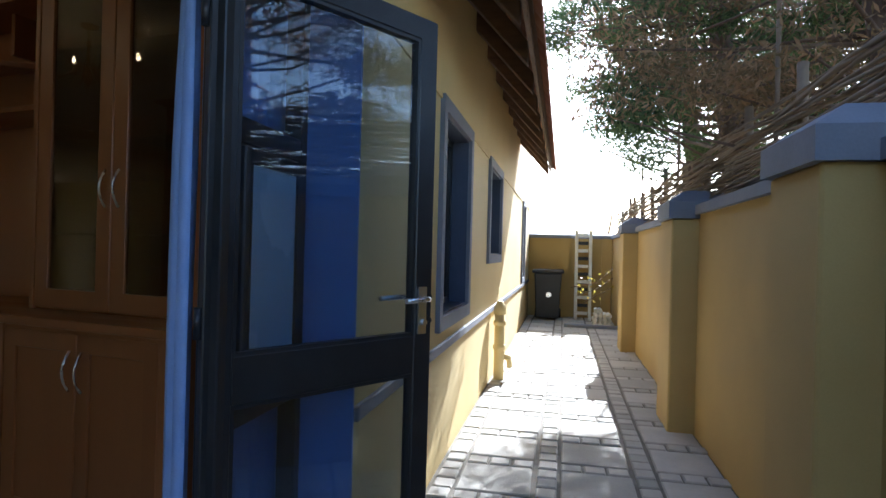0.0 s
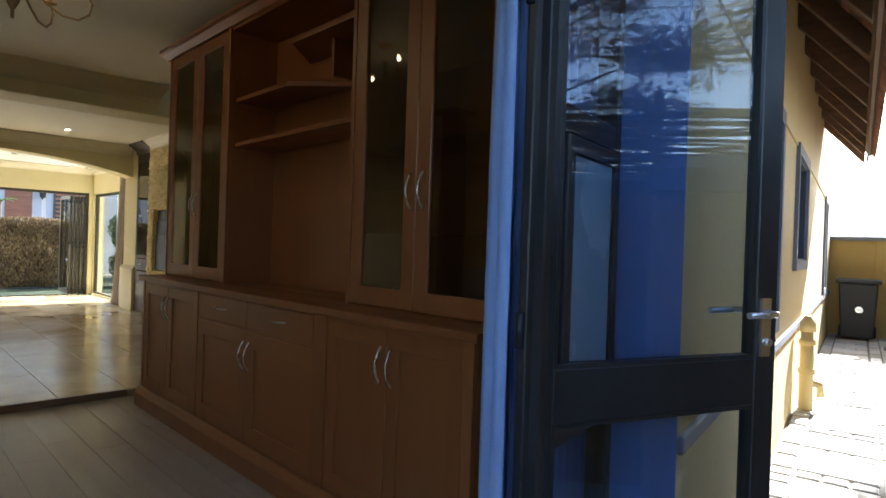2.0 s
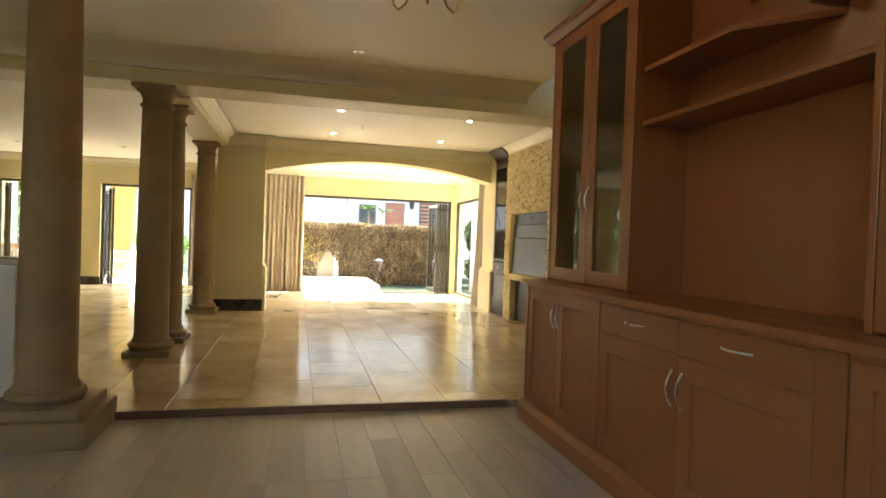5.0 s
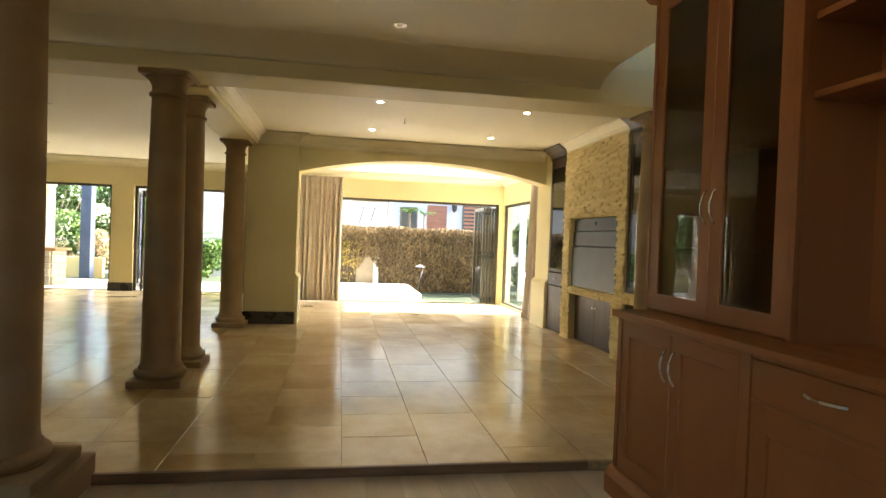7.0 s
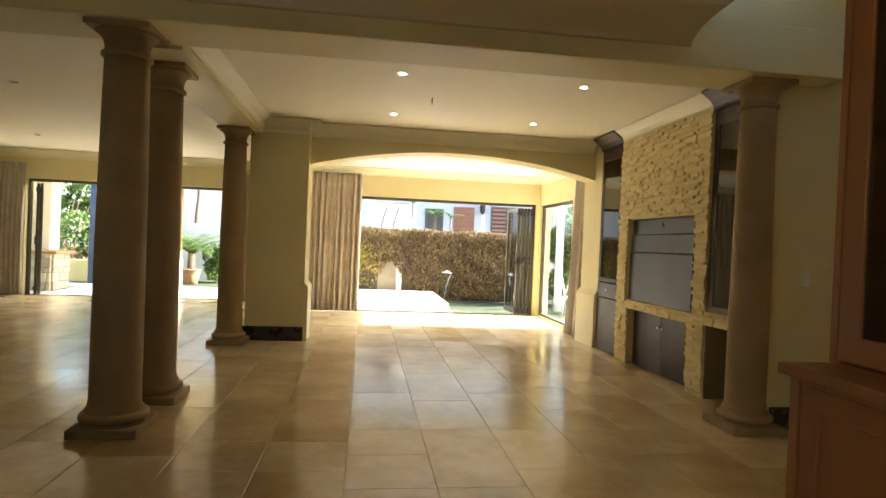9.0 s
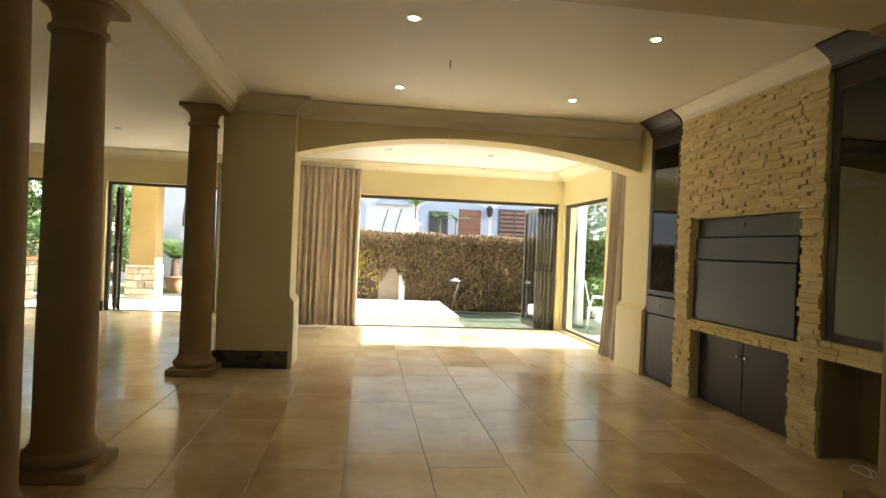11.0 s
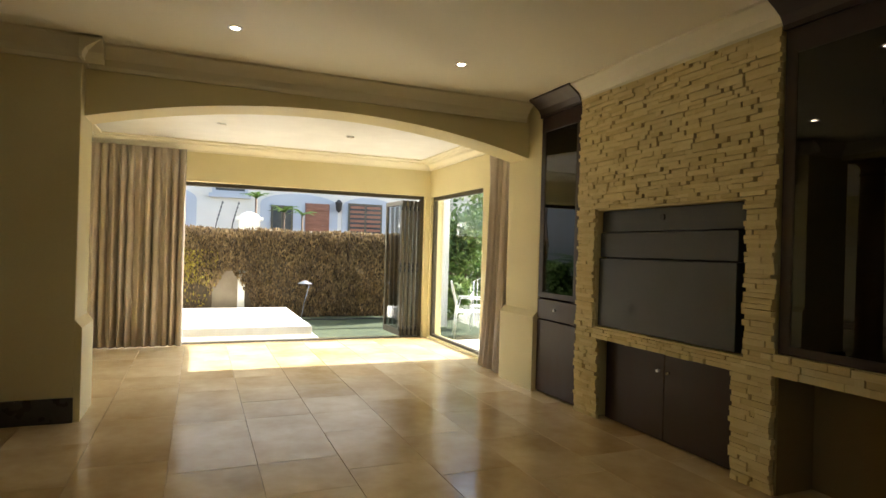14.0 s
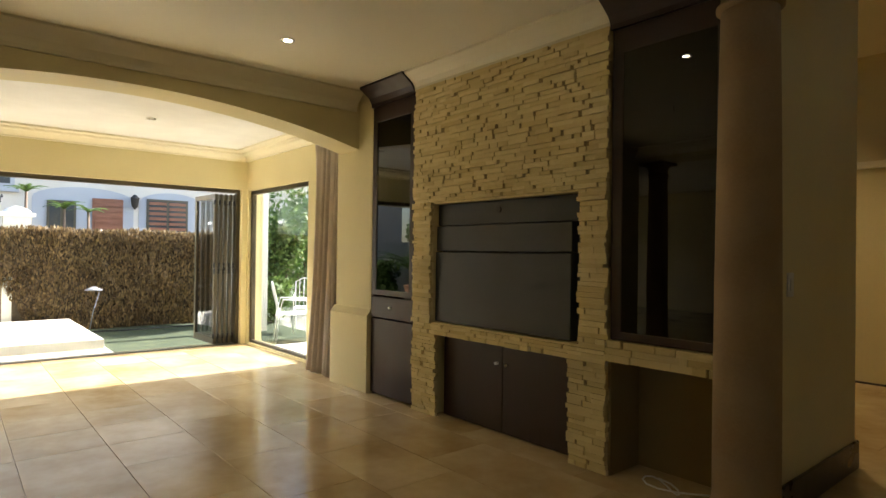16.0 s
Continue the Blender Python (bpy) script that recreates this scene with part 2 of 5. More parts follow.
# ---- building tools ----
def box(bm, x0, x1, y0, y1, z0, z1):
    vs = [bm.verts.new((x, y, z)) for z in (z0, z1) for y in (y0, y1) for x in (x0, x1)]
    for f in ((0, 2, 3, 1), (4, 5, 7, 6), (0, 1, 5, 4), (2, 6, 7, 3), (0, 4, 6, 2), (1, 3, 7, 5)):
        bm.faces.new([vs[i] for i in f])
    return vs


def ring(bm, axis, at, t, a, b, z0, z1, left, right=None, low=None, top=None):
    """A rectangular frame as one closed mesh: in the plane along axis, from at to at + t deep, with its four members' widths."""
    right, low, top = (left if v is None else v for v in (right, low, top))
    out, inn = ((a, z0), (b, z0), (b, z1), (a, z1)), ((a + left, z0 + low), (b - right, z0 + low), (b - right, z1 - top), (a + left, z1 - top))

    def put(p, d):
        return bm.verts.new((p[0], d, p[1]) if axis == "x" else (d, p[0], p[1]))
    o0, i0, o1, i1 = ([put(p, d) for p in q] for q, d in ((out, at), (inn, at), (out, at + t), (inn, at + t)))
    fs = []
    for k in range(4):
        j = (k + 1) % 4
        fs += [bm.faces.new(q) for q in ((o0[k], o0[j], i0[j], i0[k]), (o1[k], i1[k], i1[j], o1[j]), (o0[k], o1[k], o1[j], o0[j]), (i0[k], i0[j], i1[j], i1[k]))]
    bmesh.ops.recalc_face_normals(bm, faces=fs)
    return bm


def soften(bm, w=0.004, seg=1):
    bmesh.ops.bevel(bm, geom=list(bm.edges), offset=w, segments=seg, affect="EDGES", profile=0.6, clamp_overlap=True)
    return bm


def prism(bm, outline, axis, a, b):
    """Extrude a closed outline (2D pairs) along an axis from a to b."""
    def at(p, s):
        return {"x": (s, p[0], p[1]), "y": (p[0], s, p[1]), "z": (p[0], p[1], s)}[axis]
    lo, hi = [bm.verts.new(at(p, a)) for p in outline], [bm.verts.new(at(p, b)) for p in outline]
    n = len(outline)
    bm.faces.new(lo), bm.faces.new(hi[::-1])
    for i in range(n):
        bm.faces.new((lo[i], hi[i], hi[(i + 1) % n], lo[(i + 1) % n]))
    bmesh.ops.recalc_face_normals(bm, faces=list(bm.faces))
    return bm


def lathe(bm, profile, cx, cy, n=28):
    """Turn (radius, z) pairs round a vertical axis."""
    rings = [[bm.verts.new((cx + r * math.cos(2 * math.pi * k / n), cy + r * math.sin(2 * math.pi * k / n), z)) for k in range(n)] for r, z in profile]
    for p, q in zip(rings, rings[1:]):
        for k in range(n):
            f = bm.faces.new((p[k], p[(k + 1) % n], q[(k + 1) % n], q[k]))
            f.smooth = True
    bm.faces.new(rings[0][::-1]), bm.faces.new(rings[-1])
    return bm


def tube(bm, pts, r, n=8, r1=None):
    """A round bar along points."""
    pts = [Vector(p) for p in pts]
    rings = []
    for i, p in enumerate(pts):
        t = (pts[min(i + 1, len(pts) - 1)] - pts[max(i - 1, 0)]).normalized()
        a = t.cross(Vector((0, 0, 1)) if abs(t.z) < 0.9 else Vector((1, 0, 0))).normalized()
        b = t.cross(a)
        rr = r if r1 is None else r + (r1 - r) * i / (len(pts) - 1)
        rings.append([bm.verts.new(p + a * rr * math.cos(2 * math.pi * k / n) + b * rr * math.sin(2 * math.pi * k / n)) for k in range(n)])
    for p, q in zip(rings, rings[1:]):
        for k in range(n):
            f = bm.faces.new((p[k], p[(k + 1) % n], q[(k + 1) % n], q[k]))
            f.smooth = True
    bm.faces.new(rings[0][::-1]), bm.faces.new(rings[-1])
    return bm


def mesh_of(name, bm, mat):
    me = bpy.data.meshes.new(name)
    bm.to_mesh(me)
    bm.free()
    me.materials.append(mat)
    return me


def part(name, bm, mat, parent=None, label=""):
    """Link a bmesh as one mesh object under a thing or a part. Parts of things listed in LOCAL are built about the thing's own origin."""
    ob = new(name, mesh_of(name, bm, mat))
    if parent is not None:
        ob.parent = parent
        if parent.data is None and parent.name not in LOCAL:
            ob.matrix_parent_inverse = parent.matrix_basis.inverted()
    if label:
        tagged(ob, label)
    return ob


def boxpart(name, b, mat, parent=None, label="", bevel=0.0):
    bm = bmesh.new()
    box(bm, *b)
    if bevel:
        soften(bm, bevel)
    return part(name, bm, mat, parent, label)


LOCAL = set()


def thing(name, label, category, at=(0, 0, 0), group="", local=None):
    """An Empty at a thing's base; with local given (a pose) its parts are built about that pose."""
    ob = tagged(new(name), label, category, group)
    ob.matrix_basis = local if local is not None else Matrix.Translation(at)
    if local is not None:
        LOCAL.add(ob.name)
    return ob


def structure(ob, label=""):
    return tagged(ob, label, kind="structure")


ANG = radians(10.5)
ALLEY = Matrix.Rotation(ANG, 4, "Z")


def turned(ob):
    """Lay an object built in the alley's own axes (u across, v along) into the world."""
    ob.matrix_basis = ALLEY
    return ob


def uv(u, v, z=0.0):
    return ALLEY @ Vector((u, v, z))

# ---- the house: floors, walls, ceilings ----
def wall_run(name, axis, a, b, lo, hi, z0, z1, openings, mat, label):
    """A wall along an axis from a to b, lo..hi thick, with openings (from, to, sill, head) through it."""
    bm = bmesh.new()

    def piece(p, q, s, h):
        if q - p > 0.001 and h - s > 0.001:
            box(bm, *((p, q, lo, hi) if axis == "x" else (lo, hi, p, q)), s, h)
    at = a
    for p, q, s, h in sorted(openings):
        piece(at, p, z0, z1), piece(p, q, z0, s), piece(p, q, h, z1)
        at = q
    piece(at, b, z0, z1)
    bmesh.ops.remove_doubles(bm, verts=list(bm.verts), dist=0.0005)
    return structure(part(name, bm, mat), label)


CEIL_Z, WOODCEIL_Z, BAYCEIL_Z, FLOOR_LOW = 2.77, 2.86, 2.62, -0.055
GROUND_Z = -0.10
bm = bmesh.new()
prism(bm, [(-15.25, -6.6), (-4.95, -6.6), (-4.95, 8.1), (-11.2, 8.1), (-11.2, 4.1), (-14.05, 4.1), (-14.05, -0.85), (-15.25, -0.85)], "z", -0.25, -0.006)
structure(part("floor", bm, GROUT), "grout bed under the pale limestone tiles")
structure(boxpart("floor_lower", (-4.95, -0.75, -6.6, 2.56, -0.25, FLOOR_LOW - 0.005), GROUT), "screed under the grey oak laminate")
bm = bmesh.new()
box(bm, -4.968, -4.935, -6.6, 2.03, FLOOR_LOW, 0.001)
soften(bm, 0.005, 2)
structure(part("trim_step", bm, STEPW), "dark timber nosing along the low step")

# west side: bay wall with the folding doors, main room wall with two garden doors
wall_run("wall_west_bay", "y", -0.85, 4.1, -14.05, -13.8, -0.2, 2.9, [(-0.5, 3.83, -0.1, 2.12)], CREAM, "cream wall over the folding patio doors")
wall_run("wall_west", "y", -6.6, -0.85, -15.25, -15.0, -0.2, 3.1, [(-5.8, -4.24, -0.1, 2.22), (-3.8, -1.95, -0.1, 2.22)], CREAM, "cream wall with two garden doorways")
wall_run("wall_bay_south", "x", -15.25, -10.95, -0.85, -0.65, -0.2, 3.1, [], CREAM, "cream side wall of the bay")
wall_run("wall_bay_north", "x", -13.8, -10.95, 3.9, 4.1, -0.2, 2.9, [(-13.74, -12.0, 0.03, 2.1)], CREAM, "cream side wall of the bay with a tall window")
wall_run("wall_south", "x", -15.25, -0.2, -6.85, -6.6, -0.2, 3.3, [], CREAM, "plain cream wall")
wall_run("wall_north", "x", -10.95, -7.2, 4.1, 4.3, -0.2, 3.4, [], CREAM, "wall behind the stone cladding")
wall_run("wall_passage", "y", 4.1, 5.0, -7.2, -6.95, 0, 3.4, [], CREAM, "cream wall end beside the column")
wall_run("wall_cabinet", "x", -4.9, -0.62, 2.56, 2.8, -0.2, 3.2, [], CREAM, "cream wall behind the wall unit")
wall_run("wall_hall_end", "x", -11.0, -4.6, 7.94, 8.14, -0.2, 3.6, [], CREAM, "warm cream wall at the end of the hall")
wall_run("wall_hall_west", "y", 4.3, 7.94, -11.2, -11.0, -0.2, 3.6, [], CREAM, "plain cream wall")
wall_run("wall_hall_east", "y", 2.8, 7.94, -4.9, -4.7, -0.2, 3.6, [], CREAM, "plain cream wall")
structure(boxpart("trim_hall_rail", (-10.99, -4.91, 7.90, 7.94, 2.20, 2.27), CORN), "pale picture rail")
structure(boxpart("baseboard_passage", (-6.95, -6.93, 3.7, 5.02, 0, 0.17), SKIRT, None, "", 0.004), "dark tile skirting")
structure(boxpart("baseboard_hall", (-10.98, -4.92, 7.92, 7.94, 0, 0.02), SKIRT), "dark line of skirting")

# arch between main room and bay
bm = bmesh.new()
y0, y1, spring, crown = -0.12, 3.70, 2.25, 2.50
prof = [(y0, CEIL_Z + 0.1), (y0, spring)]
half, rise = (y1 - y0) / 2, crown - spring
R = (half * half + rise * rise) / (2 * rise)
for k in range(1, 24):
    y = y0 + (y1 - y0) * k / 24
    prof.append((y, spring + rise - R + math.sqrt(R * R - (y - y0 - half) ** 2)))
prof += [(y1, spring), (y1, CEIL_Z + 0.1)]
prism(bm, prof, "x", -10.95, -10.60)
structure(part("wall_arch", bm, CREAM), "cream wall with a shallow arch into the bay")
bm = bmesh.new()
box(bm, -10.95, -10.45, -0.84, -0.12, 0, CEIL_Z + 0.1)
soften(bm, 0.008, 2)
structure(part("wall_pier", bm, CREAM), "square cream pier beside the arch")
bm = bmesh.new()
prism(bm, [(-0.12, 0), (-0.075, 0), (-0.075, 0.68), (-0.12, 0.74)], "x", -10.95, -10.452)
structure(part("trim_pier_dado", bm, CREAM), "thicker plaster foot on the pier")
structure(boxpart("baseboard_pier", (-10.452, -10.43, -0.845, -0.118, 0, 0.18), SKIRT, None, "", 0.004), "dark tile skirting on the pier")
structure(boxpart("baseboard_pier_side", (-10.95, -10.43, -0.865, -0.845, 0, 0.18), SKIRT, None, "", 0.004), "dark tile skirting on the pier")
bm = bmesh.new()
box(bm, -10.99, -10.36, 3.7, 4.1, 0, CEIL_Z + 0.1)
soften(bm, 0.006, 2)
structure(part("wall_pier_north", bm, CREAM), "narrow cream pier by the bay curtain")
bm = bmesh.new()
prism(bm, [(3.7, 0), (3.7, 0.76), (3.655, 0.70), (3.655, 0)], "x", -11.02, -10.36)
structure(part("trim_dado", bm, CREAM), "thicker plaster foot on the pier")
structure(boxpart("baseboard_west", (-15.0, -14.97, -4.27, -3.78, 0, 0.17), SKIRT, None, "", 0.004), "dark skirting between the garden doors")
structure(boxpart("wall_nook_end", (-7.125, -6.95, 3.66, 4.1, 0, 2.9), CREAM), "wall end behind the column")

# ceilings and beams
structure(boxpart("ceiling", (-15.25, -7.0, -6.6, 4.1, CEIL_Z, 3.2), CEIL), "cream painted ceiling")
structure(boxpart("ceiling_wood_room", (-7.0, -0.2, -6.6, 2.8, WOODCEIL_Z, 3.2), CEIL), "cream painted ceiling")
structure(boxpart("ceiling_passage", (-7.2, -4.7, 2.8, 4.3, 3.36, 3.6), CEIL), "high cream ceiling of the passage")
structure(boxpart("wall_over_beam", (-7.2, -6.71, 2.8, 4.3, 2.94, 3.36), CREAM), "plastered wall above the beam")
structure(boxpart("ceiling_hall", (-11.2, -4.6, 4.3, 8.14, 3.36, 3.6), CEIL), "high cream ceiling of the hall")
structure(boxpart("ceiling_bay", (-14.05, -10.9, -0.65, 4.1, BAYCEIL_Z, 2.74), WHITE), "pale ceiling of the bay")
bm = bmesh.new()
box(bm, -7.2, -6.70, -6.6, 3.99, 2.605, 2.95)
soften(bm, 0.012, 2)
structure(part("beam_cross", bm, CREAM), "plastered beam over the columns")
bm = bmesh.new()
box(bm, -10.45, -7.2, -1.12, -0.70, 2.58, 2.85)
soften(bm, 0.012, 2)
structure(part("beam_long", bm, CREAM), "plastered beam along the row of columns")


def cornice(name, axis, a, b, at, z, side, size=0.13):
    """A coved plaster moulding along a wall; side is +1 or -1, the way into the room."""
    c = size
    pts = [(at, z), (at + side * c, z), (at + side * c, z - 0.018), (at + side * 0.62 * c, z - 0.30 * c - 0.01),
           (at + side * 0.30 * c, z - 0.62 * c), (at + side * 0.14 * c, z - 0.92 * c), (at + side * 0.14 * c, z - 1.12 * c), (at, z - 1.12 * c)]
    bm = bmesh.new()
    prism(bm, pts, axis, a, b)
    return structure(part(name, bm, CORN), "coved plaster cornice")


cornice("trim_cornice_arch", "y", -0.97, 3.66, -10.60, CEIL_Z, 1, 0.15)
cornice("trim_cornice_pier", "y", -0.98, 0.02, -10.45, CEIL_Z, 1, 0.15)
cornice("trim_cornice_pier_side", "x", -10.62, -10.30, -0.12, CEIL_Z, 1, 0.14)
cornice("trim_cornice_north", "x", -9.715, -7.825, 3.70, CEIL_Z, -1, 0.13)
cornice("trim_cornice_beam_west", "y", -6.6, 3.6, -7.2, CEIL_Z, -1)
bm = bmesh.new()
cove = [(-6.70, WOODCEIL_Z + 0.01)] + [(-6.70 + 0.40 * (1 - math.cos(math.pi / 2 * k / 10)) + 0.0015 * k, 2.735 + 0.124 * math.sin(math.pi / 2 * k / 10)) for k in range(11)] + [(-6.275, WOODCEIL_Z + 0.01)]
prism(bm, cove, "y", -6.6, 2.80)
for f in bm.faces:
    f.smooth = abs(f.normal.y) < 0.5
structure(part("trim_cove_beam_east", bm, CEIL), "wide soft plaster cove from beam to ceiling")
cornice("trim_cornice_long_north", "x", -10.45, -7.2, -0.70, CEIL_Z, 1, 0.12)
cornice("trim_cornice_long_south", "x", -10.45, -7.2, -1.12, CEIL_Z, -1, 0.12)
cornice("trim_cornice_west", "y", -6.6, -0.85, -15.0, CEIL_Z, 1, 0.14)
cornice("trim_cornice_baysouth_out", "x", -15.0, -10.45, -0.85, CEIL_Z, -1, 0.14)
def stepped_cornice(name, axis, a, b, at, side):
    z = BAYCEIL_Z
    pts = [(at, z), (at + side * 0.24, z), (at + side * 0.24, z - 0.02), (at + side * 0.15, z - 0.024), (at + side * 0.14, z - 0.045), (at + side * 0.08, z - 0.055),
           (at + side * 0.045, z - 0.085), (at + side * 0.03, z - 0.105), (at + side * 0.03, z - 0.12), (at, z - 0.12)]
    bm = bmesh.new()
    prism(bm, pts, axis, a, b)
    structure(part(name, bm, CORN), "stepped plaster cornice")


stepped_cornice("trim_cornice_bay_west", "y", -0.65, 3.9, -13.8, 1)
stepped_cornice("trim_cornice_bay_north", "x", -13.8, -10.95, 3.9, -1)
stepped_cornice("trim_cornice_bay_south", "x", -13.8, -10.95, -0.65, 1)
cornice("trim_cornice_cabinet", "x", -4.9, -0.8, 2.56, WOODCEIL_Z, -1, 0.10)

# east wall of the house, along the alley (built in the alley's own axes)
U_FACE, U_IN = -0.075, -0.335
wins = [(3.85, 4.85, 0.86, 2.13), (6.2, 7.25, 1.24, 2.13), (11.2, 11.75, 0.80, 2.13)]
w = wall_run("wall_east", "y", -6.9, 13.6, U_IN, U_FACE, GROUND_Z - 0.1, 3.40, [(-0.14, 2.35, -0.3, 2.2)] + wins, EXTHOUSE, "yellow plastered house wall along the alley")
turned(w)
turned(structure(boxpart("trim_string_course", (U_FACE, U_FACE + 0.025, 2.35, 13.6, 0.63, 0.69), GREYTRIM, None, "", 0.006), "grey plaster band low on the house wall"))
turned(structure(boxpart("trim_head_course", (U_FACE, U_FACE + 0.012, 2.35, 13.6, 2.19, 2.215), EXTHOUSE), "thin plaster band over the windows"))
turned(structure(boxpart("trim_door_reveal", (U_IN, U_FACE + 0.004, 2.338, 2.352, -0.1, 2.2), REVEAL), "blue-grey painted reveal beside the doorway, the sky's blue put into its colour"))
turned(structure(boxpart("trim_threshold", (U_IN - 0.1, U_FACE + 0.05, -0.14, 2.34, -0.1, -0.045), GREYTRIM, None, "", 0.006), "grey stone threshold of the doorway"))


def house_window(name, p, q, s, h):
    g = thing(name, "dark aluminium window in a grey plaster surround", "window", local=ALLEY)
    tagged(g, kind="structure")
    bm = bmesh.new()
    t = 0.09
    ring(bm, "y", U_FACE, 0.03, p - t, q + t, s - t, h + t, t)
    part("surround", bm, GREYTRIM, g)
    bm = bmesh.new()
    f = 0.05
    ring(bm, "y", -0.25, 0.05, p, q, s, h, f)
    part("window_frame", bm, DARKALU, g)
    boxpart("pane", (-0.23, -0.222, p + f, q - f, s + f, h - f), LEAFGLASS, g)
    boxpart("blind", (-0.31, -0.30, p, q, s, h), BLUECURT, g)
    # ring added over the reveal, its shade painted in as dark blue
    bm = bmesh.new()
    ring(bm, "y", -0.20, 0.128, p + 0.001, q - 0.001, s + 0.001, h - 0.001, 0.012)
    part("lining", bm, NAVY, g, "reveal lining with dark blue shade put into its colour")


for k, wdw in enumerate(wins):
    house_window(f"window_{k + 3}", *wdw)

# roof overhang with rafters and tile ends
slope = math.atan(1.2)


def roof_edge():
    g = thing("roof", "clay tiled roof overhang on dark rafter ends", "roof", local=ALLEY)
    tagged(g, kind="structure")
    for k in range(12):
        bm = bmesh.new()
        q = 0.12 * k
        prism(bm, [(0.47 - q, 2.655 + 1.2 * q), (0.47 - q, 2.675 + 1.2 * q), (0.40 - q, 2.759 + 1.2 * q), (0.40 - q, 2.739 + 1.2 * q)], "y", -6.9, 10.3)
        part("roof_batten", bm, RAFTER, g)
    for k in range(24):
        v = -6.6 + k * 0.73
        bm = bmesh.new()
        prism(bm, [(0.40, 2.56), (0.40, 2.72), (-0.4, 3.68), (-0.4, 3.46)], "y", v, v + 0.085)
        soften(bm, 0.006)
        part("rafter", bm, RAFTER, g)
    bm = bmesh.new()
    box(bm, 0.42, 0.445, -6.9, 10.3, 2.60, 2.66)
    part("fascia", bm, RAFTER, g)
    bm = bmesh.new()
    for k in range(78):
        v = -6.8 + k * 0.22
        prof = [(v + 0.11 - 0.105 * math.cos(math.pi * i / 6), 0.075 * math.sin(math.pi * i / 6)) for i in range(7)]
        inner = [(v + 0.11 - 0.085 * math.cos(math.pi * i / 6), 0.055 * math.sin(math.pi * i / 6)) for i in range(6, -1, -1)]
        for hollow in (False, True):
            prev = None
            for q in (0.0, 0.40, 0.41, 0.80, 0.81, 1.25):
                lift = 0.02 * (q in (0.40, 0.80))
                edge = [bm.verts.new((0.52 - q * math.cos(slope), y + 0.11 * hollow, 2.665 + q * math.sin(slope) + (0.045 - z if hollow else z) + lift)) for y, z in prof + inner]
                if prev:
                    for i in range(14):
                        bm.faces.new((prev[i], prev[(i + 1) % 14], edge[(i + 1) % 14], edge[i]))
                else:
                    bm.faces.new(edge)
                prev = edge
    tagged(part("roof_tiles", bm, ROOFT, g), kind="stuff")


roof_edge()

# ---- the wall unit ----
def bow_handle(parent, x, y, z, length=0.16, upright=True):
    bm = bmesh.new()
    pts = []
    for k in range(9):
        s = -0.5 + k / 8
        d = 0.03 * (1 - (2 * s) ** 2) + 0.002
        pts.append((x, y - d, z + s * length) if upright else (x + s * length, y - d, z))
    tube(bm, pts, 0.005, 8)
    part("handle", bm, STEEL, parent, "bowed brushed steel handle")


def panel_door(parent, x0, x1, z0, z1, y, hx, hz, glazed=False, st=0.075, name="door"):
    """A framed door, its front at y; raised edges, with a sunk panel or a pane."""
    t = 0.022
    bm = bmesh.new()
    ring(bm, "x", y, t, x0, x1, z0, z1, st)
    soften(bm, 0.003)
    d = part(name, bm, CHERRY, parent)
    if glazed:
        boxpart("pane", (x0 + st - 0.004, x1 - st + 0.004, y + 0.010, y + 0.014, z0 + st - 0.004, z1 - st + 0.004), CABGLASS, d, "smoky cabinet glass")
    else:
        bm = bmesh.new()
        box(bm, x0 + st - 0.004, x1 - st + 0.004, y + 0.010, y + 0.018, z0 + st - 0.004, z1 - st + 0.004)
        part("panel", bm, CHERRY, d)
    if hx is not None:
        bow_handle(d, hx, y, hz)
    return d


YL, YU, YB = 2.03, 2.20, 2.555


